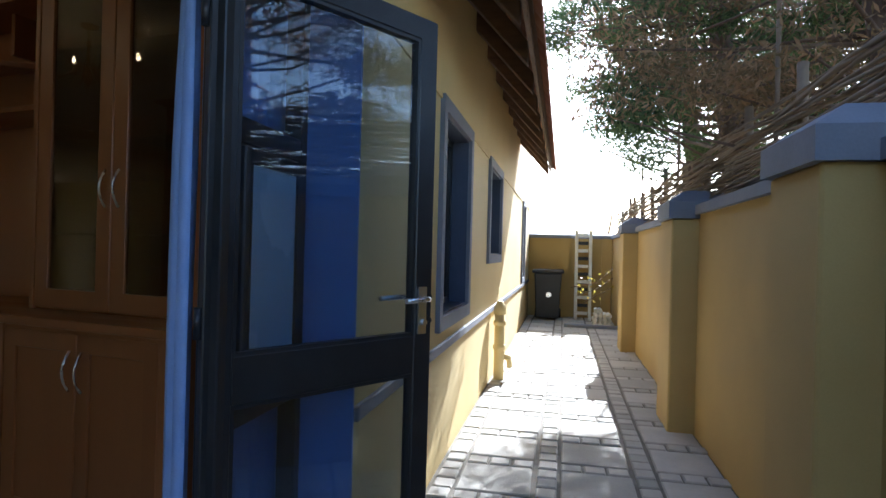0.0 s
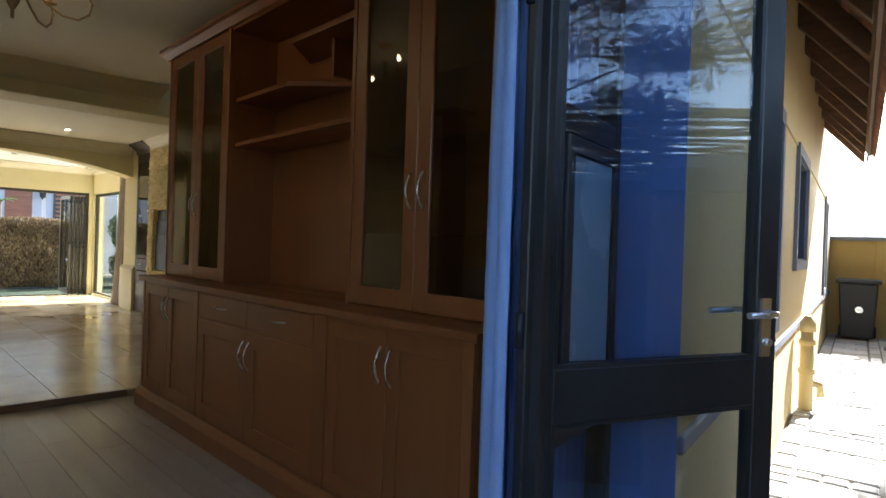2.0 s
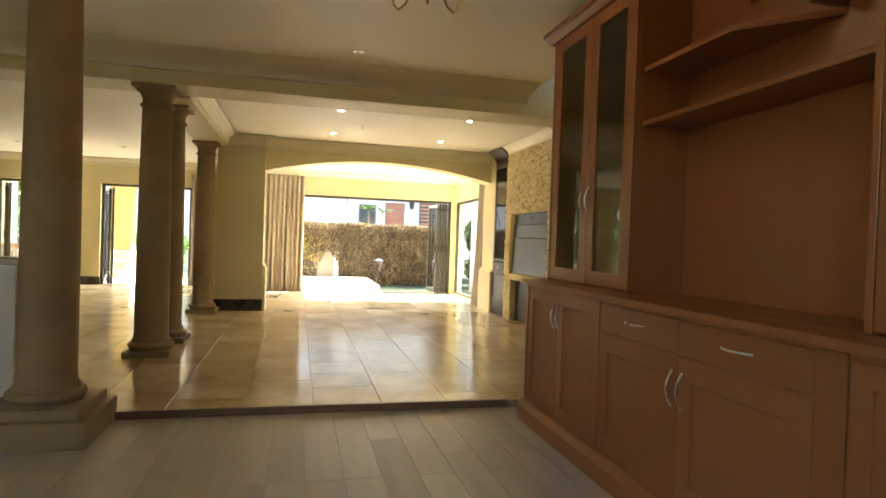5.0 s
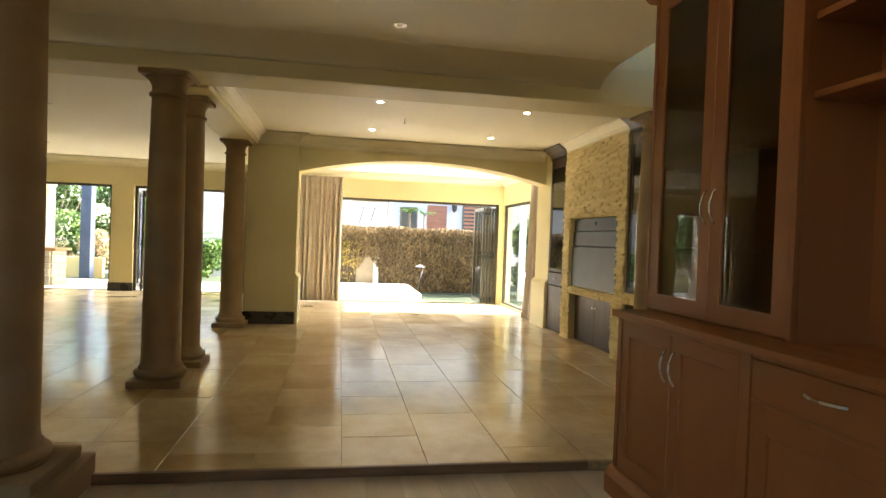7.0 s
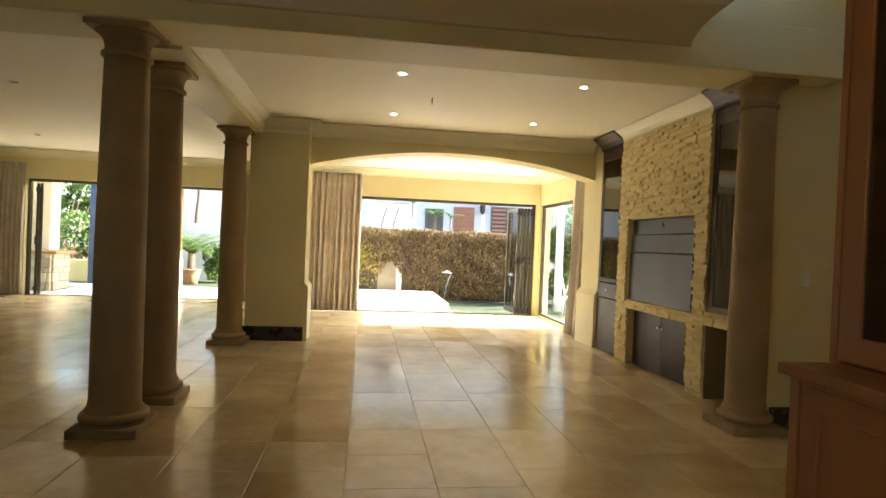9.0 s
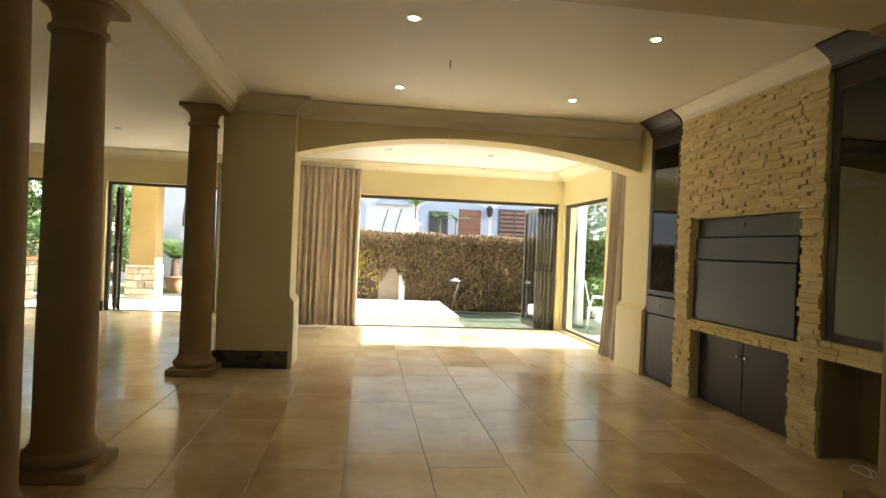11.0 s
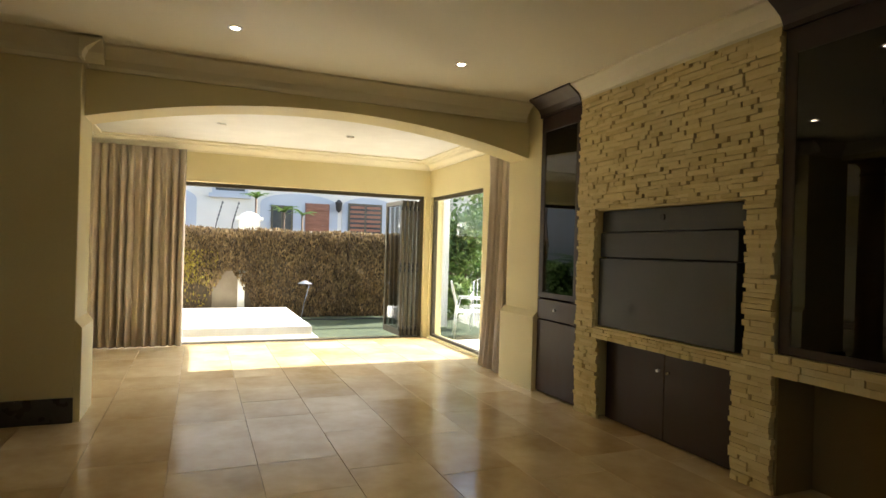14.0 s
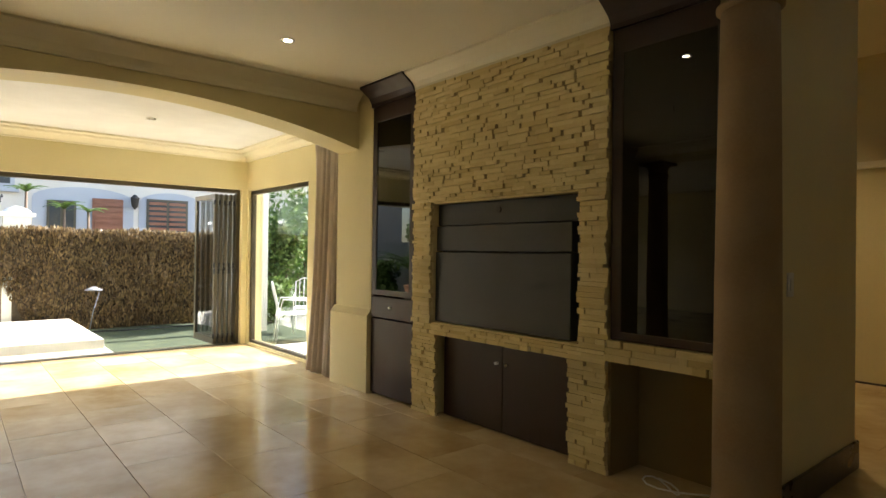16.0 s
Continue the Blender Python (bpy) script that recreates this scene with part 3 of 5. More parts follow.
def wall_unit():
    base = thing("sideboard", "reddish cherry wood base cabinets with steel bow handles", "cabinet", (-2.9, 2.25, FLOOR_LOW))
    for b in ((-4.62, -4.60, YL + 0.022, YB, 0.03, 0.92), (-3.60, -3.58, YL + 0.022, YB, 0.03, 0.92), (-2.16, -2.14, YL + 0.022, YB, 0.03, 0.92), (-1.14, -1.12, YL + 0.022, YB, 0.03, 0.92),
              (-4.60, -1.14, YB - 0.015, YB, 0.03, 0.92), (-4.60, -1.14, YL + 0.03, YB - 0.015, 0.05, 0.07)):
        boxpart("carcass_panel", b, CHERRY, base)
    bm = bmesh.new()
    prism(bm, [(YL - 0.03, FLOOR_LOW), (YL - 0.03, 0.045), (YL - 0.005, 0.085), (YL + 0.02, 0.10), (YB, 0.10), (YB, FLOOR_LOW)], "x", -4.66, -1.09)
    part("plinth", bm, CHERRYH, base, "moulded cherry wood plinth")
    for x0, x1 in ((-4.62, -4.58), (-3.62, -3.56), (-2.17, -2.06), (-1.17, -1.12)):
        boxpart("stile", (x0, x1, YL - 0.004, YL + 0.022, 0.10, 0.915), CHERRY, base, "", 0.002)
    zl = 0.115
    boxpart("rail", (-3.56, -2.17, YL + 0.002, YL + 0.022, 0.73, 0.755), CHERRYH, base)
    boxpart("rail", (-4.58, -1.17, YL + 0.002, YL + 0.022, 0.895, 0.92), CHERRYH, base)
    boxpart("rail", (-4.58, -1.17, YL + 0.002, YL + 0.022, 0.095, 0.125), CHERRYH, base)
    panel_door(base, -4.575, -4.102, zl, 0.90, YL, -4.135, 0.75)
    panel_door(base, -4.098, -3.625, zl, 0.90, YL, -4.065, 0.75)
    panel_door(base, -3.555, -2.872, zl, 0.735, YL, -2.905, 0.60, st=0.09)
    panel_door(base, -2.868, -2.175, zl, 0.735, YL, -2.835, 0.60, st=0.09)
    for x0, x1 in ((-3.555, -2.872), (-2.868, -2.175)):
        d = boxpart("drawer", (x0, x1, YL - 0.002, YL + 0.02, 0.75, 0.905), CHERRYH, base, "", 0.004)
        bow_handle(d, (x0 + x1) / 2, YL, 0.835, 0.17, False)
    panel_door(base, -2.055, -1.617, zl, 0.90, YL, -1.65, 0.75)
    panel_door(base, -1.613, -1.175, zl, 0.90, YL, -1.58, 0.75)
    bm = bmesh.new()
    box(bm, -4.645, -1.08, YL - 0.035, YB, 0.92, 0.958)
    soften(bm, 0.008, 2)
    tagged(part("worktop", bm, CHERRYH), "continuous cherry wood top on the base cabinets", "worktop")

    def glazed(x0, x1, mid, hx, group):
        g = thing("display_cabinet", "cherry wood display cabinet with smoky glazed doors", "cabinet", ((x0 + x1) / 2, 2.38, 0.958), "glazed display cabinets")
        for b in ((x0, x0 + 0.02, YU + 0.022, YB, 0.958, 2.68), (x1 - 0.02, x1, YU + 0.022, YB, 0.958, 2.68), (x0 + 0.02, x1 - 0.02, YB - 0.012, YB, 0.958, 2.68),
                  (x0 + 0.02, x1 - 0.02, YU + 0.022, YB - 0.012, 0.958, 0.98), (x0 + 0.02, x1 - 0.02, YU + 0.022, YB - 0.012, 2.66, 2.68)):
            boxpart("carcass_panel", b, CHERRY, g)
        for z in (1.30, 1.72, 2.14):
            boxpart("glass_shelf", (x0 + 0.025, x1 - 0.025, YU + 0.05, YB - 0.02, z, z + 0.008), GLASS, g, "thin glass shelf")
        for a, b in ((x0, x0 + 0.028), (x1 - 0.028, x1)):
            boxpart("stile", (a, b, YU - 0.004, YU + 0.022, 0.958, 2.68), CHERRY, g, "", 0.002)
        panel_door(g, x0 + 0.03, mid - 0.002, 0.968, 2.67, YU, hx[0], 1.50, True, 0.085)
        panel_door(g, mid + 0.002, x1 - 0.03, 0.968, 2.67, YU, hx[1], 1.50, True, 0.085)
    glazed(-4.66, -3.57, -4.10, (-4.135, -4.065), "")
    glazed(-2.16, -1.12, -1.655, (-1.69, -1.61), "")
    sh = thing("open_shelf_unit", "open cherry wood shelving with staggered corner shelves", "shelf unit", (-2.86, 2.4, 0.958))
    boxpart("back_panel", (-3.57, -2.16, YB - 0.014, YB, 0.958, 2.68), CHERRY, sh)
    boxpart("top_panel", (-3.57, -2.16, YU + 0.01, YB - 0.014, 2.66, 2.68), CHERRYH, sh)
    boxpart("shelf", (-3.57, -2.16, YU + 0.05, YB - 0.014, 1.885, 1.912), CHERRYH, sh, "", 0.003)
    bm = bmesh.new()
    prism(bm, [(-3.57, YU + 0.05), (-2.90, YU + 0.05), (-2.58, YB - 0.014), (-3.57, YB - 0.014)], "z", 2.185, 2.212)
    part("shelf", bm, CHERRYH, sh)
    bm = bmesh.new()
    prism(bm, [(-2.16, YU + 0.05), (-2.16, YB - 0.014), (-3.12, YB - 0.014), (-2.85, YU + 0.05)], "z", 2.425, 2.452)
    part("shelf", bm, CHERRYH, sh)
    boxpart("divider", (-2.60, -2.575, YU + 0.16, YB - 0.014, 2.212, 2.425), CHERRY, sh)
    bm = bmesh.new()
    prism(bm, [(YU - 0.01, 2.68), (YU - 0.05, 2.715), (YU - 0.07, 2.72), (YU - 0.07, 2.745), (YB, 2.745), (YB, 2.68)], "x", -4.73, -1.06)
    tagged(part("cornice_board", bm, CHERRYH), "moulded cherry wood cornice along the wall unit", "cornice")


wall_unit()

# ---- columns ----
def column(name, x, y, z0, z1, r, label, plinth=0.42, ped=0.0):
    g = thing("column", label, "column", (x, y, z0), "sandstone columns")
    h = plinth / 2
    bm = bmesh.new()
    if ped:
        box(bm, x - h - 0.05, x + h + 0.05, y - h - 0.05, y + h + 0.05, z0, z0 + ped)
    box(bm, x - h, x + h, y - h, y + h, z0 + ped * 0.98, z0 + 0.06 + ped)
    soften(bm, 0.01, 2)
    part("plinth", bm, SANDST, g)
    b = z0 + 0.06 + ped
    bm = bmesh.new()
    prof = [(r * 1.24, b), (r * 1.20, b + 0.012)]
    for k in range(9):
        a = -math.pi / 2 + math.pi * k / 8
        prof.append((r * 1.14 + 0.032 * math.cos(a), b + 0.045 + 0.032 * math.sin(a)))
    prof += [(r * 1.12, b + 0.08), (r * 1.12, b + 0.095), (r * 1.04, b + 0.11), (r * 1.01, b + 0.14), (r, b + 0.17)]
    top = z1 - 0.20
    for k in range(1, 9):
        s = k / 8
        prof.append((r * (1 - 0.14 * s * s), b + 0.17 + (top - b - 0.17) * s))
    lathe(bm, prof, x, y, 40)
    part("shaft", bm, SANDST, g)
    bm = bmesh.new()
    q = r * 0.86
    prof = [(q, top), (q + 0.02, top + 0.008), (q + 0.02, top + 0.028), (q, top + 0.036), (q, top + 0.075), (q + 0.006, top + 0.10),
            (q + 0.018, top + 0.125), (q + 0.038, top + 0.148), (q + 0.056, top + 0.16)]
    lathe(bm, prof, x, y, 40)
    part("capital", bm, SANDST, g)
    bm = bmesh.new()
    e = q + 0.062
    box(bm, x - e, x + e, y - e, y + e, top + 0.16, z1)
    soften(bm, 0.01, 2)
    part("abacus", bm, SANDST, g)


column("column", -6.93, -0.955, 0, 2.605, 0.155, "round sandstone column on a square plinth under the beam")
column("column", -7.70, -0.965, 0, 2.58, 0.15, "round sandstone column on a square plinth under the beam")
column("column", -10.23, -0.97, 0, 2.58, 0.145, "round sandstone column standing close to the cream pier")
column("column", -6.97, 3.515, 0, 2.605, 0.142, "round sandstone column beside the stone feature wall")
column("column", -4.68, -1.04, FLOOR_LOW, 2.86, 0.16, "stout sandstone column on a tall plinth at the step", 0.52, 0.16)

# ---- stone feature wall with its built-in units ----
def ledge_wall():
    g = thing("wall_stone", "stacked ledge stone cladding in cream and ochre", "wall", (-8.7, 3.66, 0))
    tagged(g, kind="structure")
    rng = random.Random(5)
    x0, x1, y = -9.70, -7.83, 3.70
    voids = [(-9.47, -8.03, 0.735, 1.675), (-9.40, -8.10, 0.0, 0.645)]
    boxpart("backing", (x0 + 0.02, -9.47, 3.70, 4.1, 0, 2.63), LEDGE, g)
    boxpart("backing", (-8.03, x1 - 0.02, 3.70, 4.1, 0, 2.63), LEDGE, g)
    boxpart("backing", (-9.47, -8.03, 3.70, 4.1, 1.675, 2.63), LEDGE, g)
    boxpart("backing", (-9.47, -8.03, 3.70, 4.1, 0.645, 0.735), LEDGE, g)
    pieces = []

    def course(a, b, z, h):
        x = a
        while x < b - 0.01:
            w = min(rng.choice((0.05, 0.08, 0.11, 0.14, 0.18, 0.22)) * rng.uniform(0.85, 1.15), b - x)
            if b - x - w < 0.05:
                w = b - x
            pieces.append((x, w, z, h, rng.choice((0.010, 0.013, 0.016, 0.018, 0.022, 0.028))))
            x += w
            # narrow brown piece that stands for a dark recessed gap
            if b - x > 0.1 and rng.random() < 0.42:
                w = rng.uniform(0.008, 0.024)
                pieces.append((x, w, z, h, -0.008))
                x += w
    z = 0.0
    while z < 2.62:
        h = rng.choice((0.024, 0.028, 0.031, 0.036))
        h = min(h, 2.635 - z)
        cuts = [(x0, x1)]
        for a, b, s, t in voids:
            if z + h > s + 0.005 and z < t - 0.005:
                cuts = [(p, q) for lo, hi in cuts for p, q in ((lo, min(hi, a)), (max(lo, b), hi)) if q - p > 0.02]
        for a, b in cuts:
            course(a + rng.uniform(-0.012, 0.012), b + rng.uniform(-0.012, 0.012), z, h)
        z += h
    # the stone sill under the tall cabinet
    for z, h in ((0.67, 0.042), (0.712, 0.038), (0.75, 0.04)):
        course(-7.83, -7.13, z, h)
    bm = bmesh.new()
    box(bm, 0, 1, -1, 0, 0, 1)
    unit = mesh_of("stone", bm, LEDGE)
    bm = bmesh.new()
    box(bm, 0, 1, -1, 0, 0, 1)
    brown = mesh_of("stone", bm, LEDGEGAP)
    near = sorted(pieces, key=lambda p: (abs(p[2] - 1.3), p[0]))
    for i, (x, w, z, h, d) in enumerate(near):
        if i < 300:
            ob = new("stone", brown if d < 0 else unit)
            ob.parent = g
            ob.matrix_parent_inverse = g.matrix_basis.inverted()
            ob.location, ob.scale = (x + 0.0005, 3.70, z + 0.001), (w - 0.001, max(d, 0) + 0.012, h - 0.002)
            ob.rotation_euler = (rng.uniform(-0.01, 0.01), rng.uniform(-0.012, 0.012), rng.uniform(-0.03, 0.03))
    bm, dark = bmesh.new(), bmesh.new()
    for x, w, z, h, d in near[300:]:
        box(dark if d < 0 else bm, x + 0.0005, x + w - 0.0005, 3.70 - max(d, 0) - 0.012, 3.70, z + 0.001, z + h - 0.001)
    tagged(part("stones_rest", bm, LEDGE_FAR, g), kind="stuff")
    tagged(part("brown_stones_rest", dark, LEDGEGAP, g), kind="stuff")


def nook_units():
    tv = thing("tv_cabinet", "black lacquered television recess panel set in the stone", "tv cabinet", (-8.75, 3.74, 0.735))
    boxpart("back_board", (-9.47, -8.03, 3.80, 4.05, 0.735, 1.675), BLACKMATT, tv)
    boxpart("top_flap", (-9.46, -8.04, 3.745, 3.80, 1.50, 1.67), BLACKGLOSS, tv, "", 0.004)
    boxpart("upper_panel", (-9.455, -8.12, 3.725, 3.80, 1.30, 1.495), BLACKGLOSS, tv, "", 0.004)
    boxpart("lower_panel", (-9.455, -8.12, 3.715, 3.80, 0.745, 1.292), BLACKGLOSS, tv, "", 0.004)
    bm = bmesh.new()
    tube(bm, [(-8.78, 3.746, 1.60), (-8.78, 3.735, 1.60)], 0.022, 16)
    part("sensor", bm, BLACKMATT, tv, "small round sensor")
    low = thing("low_cupboard", "dark mahogany cupboard doors set in the stone at floor level", "cupboard", (-8.75, 3.8, 0))
    boxpart("body", (-9.40, -8.10, 3.79, 4.05, 0, 0.645), MAHOG, low)
    for a, b, kx in ((-9.395, -8.752, -8.80), (-8.748, -8.105, -8.70)):
        d = boxpart("door", (a, b, 3.765, 3.79, 0.01, 0.64), MAHOG, low, "", 0.004)
        bm = bmesh.new()
        tube(bm, [(kx, 3.765, 0.50), (kx, 3.74, 0.50)], 0.011, 12)
        part("knob", bm, STEEL, d, "small steel knob")

    def tall(name, x0, x1, z0, label):
        g = thing(name, label, "cabinet", ((x0 + x1) / 2, 3.8, 0 if z0 < 0.7 else z0))
        y = 3.70
        for b in ((x0, x0 + 0.02, y + 0.02, 4.08, z0, 2.63), (x1 - 0.02, x1, y + 0.02, 4.08, z0, 2.63), (x0 + 0.02, x1 - 0.02, 4.06, 4.08, z0, 2.63), (x0, x1, y + 0.02, 4.08, 2.60, 2.63)):
            boxpart("carcass_panel", b, MAHOG, g)
        for z in (1.3, 1.75, 2.2):
            boxpart("shelf", (x0 + 0.02, x1 - 0.02, y + 0.06, 4.06, z, z + 0.02), MAHOG, g)
        st = 0.07
        zb = 0.90 if z0 < 0.5 else z0 + 0.004
        bm = bmesh.new()
        ring(bm, "x", y, 0.02, x0, x1, zb, 2.60, st, st, 0.05, 0.14)
        soften(bm, 0.004)
        d = part("door", bm, MAHOG, g)
        boxpart("pane", (x0 + st - 0.003, x1 - st + 0.003, y + 0.008, y + 0.012, zb + 0.047, 2.463), NOOKGLASS, d, "dark reflecting glass")
        # arched head that rises through the cornice
        bm = bmesh.new()
        c, zt = 0.15, CEIL_Z - 0.004
        prism(bm, [(y + 0.1, zt), (y - c, zt), (y - c, zt - 0.018), (y - 0.62 * c, zt - 0.055), (y - 0.30 * c, zt - 0.093), (y - 0.14 * c, zt - 0.138), (y - 0.14 * c, 2.60), (y + 0.1, 2.60)], "x", x0 - 0.004, x1 + 0.004)
        part("cornice_head", bm, MAHOG, g, "coved mahogany head moulding")
        return g
    left = tall("display_cabinet", -10.355, -9.72, 0.0, "tall mahogany cabinet with dark glass, drawer and door below")
    d = boxpart("drawer", (-10.35, -9.725, 3.695, 3.72, 0.70, 0.885), MAHOG, left, "", 0.004)
    bm = bmesh.new()
    tube(bm, [(-10.04, 3.695, 0.80), (-10.04, 3.672, 0.80)], 0.011, 12)
    part("knob", bm, STEEL, d, "small steel knob")
    boxpart("lower_door", (-10.35, -9.725, 3.695, 3.72, 0.02, 0.69), MAHOG, left, "", 0.004)
    tall("display_cabinet", -7.82, -7.135, 0.79, "tall mahogany cabinet with dark glass above an open niche")
    # niche walls take a darkened plaster colour in place of the shade inside
    nk = thing("wall_niche", "plastered open niche under the tall cabinet, dimness put into its colour", "niche", (-7.53, 3.9, 0))
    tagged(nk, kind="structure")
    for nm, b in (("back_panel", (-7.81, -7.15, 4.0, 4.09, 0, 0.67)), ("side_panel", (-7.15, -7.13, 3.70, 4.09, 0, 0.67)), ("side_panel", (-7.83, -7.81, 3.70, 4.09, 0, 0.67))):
        boxpart(nm, b, SHADEDP, nk)
    bm = bmesh.new()
    pts = [(-7.6 + 0.16 * math.sin(k * 0.5) + 0.01 * k, 3.8 + 0.07 * math.cos(k * 0.8), 0.008) for k in range(16)]
    tube(bm, pts, 0.005, 6)
    tagged(part("cable", bm, WHITE), "loose white cable lying in the niche", "cable")


ledge_wall()
nook_units()

# ---- doors and windows ----
def frame_rect(axis, at, t, a, b, s, h, f, bottom=True):
    """A rectangular frame in a wall plane, as one bmesh."""
    bm = ring(bmesh.new(), axis, at, t, a, b, s, h, f, f, f * 0.7 if bottom else 0.004, f)
    soften(bm, 0.003)
    return bm


def folding_leaf(parent, w, h, hinge, angle, mat=BRONZE):
    """One glazed leaf standing at an angle from its hinge point."""
    m = Matrix.Translation(hinge) @ Matrix.Rotation(angle, 4, "Z")
    f = 0.065
    bm = bmesh.new()
    ring(bm, "x", -0.02, 0.04, 0, w, 0.01, h, f, f, f * 1.4, f)
    soften(bm, 0.003)
    bmesh.ops.transform(bm, matrix=m, verts=list(bm.verts))
    leaf = part("leaf", bm, mat, parent)
    bm = bmesh.new()
    box(bm, f - 0.004, w - f + 0.004, -0.004, 0.004, 0.01 + f, h - f + 0.004)
    bmesh.ops.transform(bm, matrix=m, verts=list(bm.verts))
    part("pane", bm, GLASS, leaf)
    for z in (0.12, 1.0, 1.08, h - 0.12):
        bm = bmesh.new()
        tube(bm, [(-0.006, 0.024, z - 0.035), (-0.006, 0.024, z + 0.035)], 0.014, 8)
        bmesh.ops.transform(bm, matrix=m, verts=list(bm.verts))
        part("hinge", bm, DARKALU, leaf)
    return leaf


door = thing("door_1", "bronze aluminium folding doors stacked open on the terrace side", "folding door", (-13.92, 1.7, 0))
tagged(door, kind="structure")
part("door_frame", frame_rect("y", -13.96, 0.08, -0.5, 3.83, -0.01, 2.12, 0.05, False), BRONZE, door)
boxpart("track", (-13.97, -13.87, -0.45, 3.78, -0.02, 0.008), BRONZE, door)
for k in range(5):
    folding_leaf(door, 0.74, 2.05, (-13.93, 3.79 - 0.066 * k, 0), radians(180 + (2.5 if k == 4 else 0.4 * k)))

win = thing("window_1", "tall bronze framed fixed window in the bay", "window", (-12.7, 4.0, 0.03))
tagged(win, kind="structure")
part("window_frame", frame_rect("x", 3.93, 0.06, -13.74, -12.0, 0.03, 2.1, 0.05), BRONZE, win)
boxpart("pane", (-13.70, -12.04, 3.955, 3.963, 0.06, 2.06), GLASS, win)

for nm, a, b, stack in (("door_2", -5.8, -4.24, -5.72), ("door_3", -3.8, -1.95, -3.72)):
    d = thing(nm, "bronze aluminium folding door standing open to the garden", "folding door", (-15.1, (a + b) / 2, 0))
    tagged(d, kind="structure")
    part("door_frame", frame_rect("y", -15.16, 0.08, a, b, -0.01, 2.22, 0.05, False), BRONZE, d)
    boxpart("track", (-15.17, -15.07, a + 0.05, b - 0.05, -0.02, 0.008), BRONZE, d)
    for k in range(2):
        folding_leaf(d, 0.62, 2.14, (-15.13, stack + 0.07 + 0.07 * k, 0), radians(204 + 2 * k))

# the open entrance door, its fixed frame and sidelight
def entrance():
    fr = thing("door_4", "charcoal aluminium entrance frame with an opening sidelight", "door frame", local=ALLEY)
    tagged(fr, kind="structure")
    bm = bmesh.new()
    u0, u1 = -0.345, -0.275
    for a, b, z0, z1 in ((-0.14, -0.08, -0.045, 2.2), (1.78, 1.86, -0.045, 2.2), (2.285, 2.337, -0.045, 2.2), (-0.08, 1.78, 2.13, 2.2), (1.86, 2.285, 2.13, 2.2), (1.86, 2.285, -0.045, 0.02), (1.86, 2.285, 0.72, 0.83), (1.86, 2.285, 1.58, 1.66)):
        box(bm, u0, u1, a, b, z0, z1)
    soften(bm, 0.004)
    part("outer_frame", bm, DARKALU, fr)
    bm = bmesh.new()
    ring(bm, "y", -0.28, 0.025, 1.87, 2.275, 0.84, 1.57, 0.05)
    soften(bm, 0.004)
    sash = part("sash", bm, DARKALU, fr)
    boxpart("pane", (-0.27, -0.264, 1.915, 2.23, 0.885, 1.525), SKYPANE, sash)
    boxpart("pane", (-0.315, -0.309, 1.86, 2.285, 0.02, 0.72), GLASS, fr)
    boxpart("pane", (-0.315, -0.309, 1.86, 2.285, 1.66, 2.13), GLASS, fr)
    # leaf about its hinge
    W, H = 0.91, 2.16
    lf = thing("door_5", "charcoal aluminium glazed door leaf standing wide open outside", "door", local=ALLEY @ Matrix.Translation((-0.33, 1.775, 0)) @ Matrix.Rotation(radians(58.0), 4, "Z"))
    tagged(lf, kind="structure")
    bm = bmesh.new()
    s = 0.09
    ring(bm, "x", -0.022, 0.044, 0.0, W, -0.03, H, s, s, 0.18, 0.085)
    soften(bm, 0.004)
    part("frame", bm, DARKALU, lf)
    boxpart("mid_rail", (s, W - s, -0.021, 0.021, 0.80, 0.945), DARKALU, lf, "", 0.003)
    for z0, z1 in ((0.15, 0.80), (0.945, H - 0.085)):
        boxpart("pane", (s - 0.004, W - s + 0.004, -0.004, 0.004, z0 - 0.004, z1 + 0.004), LEAFGLASS, lf, "reflecting glass")
        bm = bmesh.new()
        b = 0.012
        ring(bm, "x", -0.018, 0.036, s, W - s, z0, z1, b)
        part("glazing_bead", bm, DARKALU, lf)
    for side in (-1, 1):
        bm = bmesh.new()
        box(bm, W - 0.075, W - 0.035, side * 0.022, side * 0.030, 0.95, 1.13)
        tube(bm, [(W - 0.055, side * 0.022, 1.085), (W - 0.055, side * 0.065, 1.085), (W - 0.07, side * 0.072, 1.085), (W - 0.18, side * 0.072, 1.083)], 0.010, 10)
        tube(bm, [(W - 0.055, side * 0.022, 0.995), (W - 0.055, side * 0.045, 0.995)], 0.012, 12)
        part("lever_handle", bm, STEEL, lf, "steel lever handle on a plate")
    for z in (1.085, 0.995):
        bm = bmesh.new()
        tube(bm, [(W - 0.002, 0.0, z), (W + 0.014, 0.0, z)], 0.012, 10)
        part("latch_bolt", bm, BLACKMATT, lf, "dark latch bolt")
    for z in (0.12, 1.05, 1.93):
        bm = bmesh.new()
        tube(bm, [(-0.012, -0.012, z - 0.045), (-0.012, -0.012, z + 0.045)], 0.011, 10)
        part("hinge", bm, DARKALU, lf)


entrance()

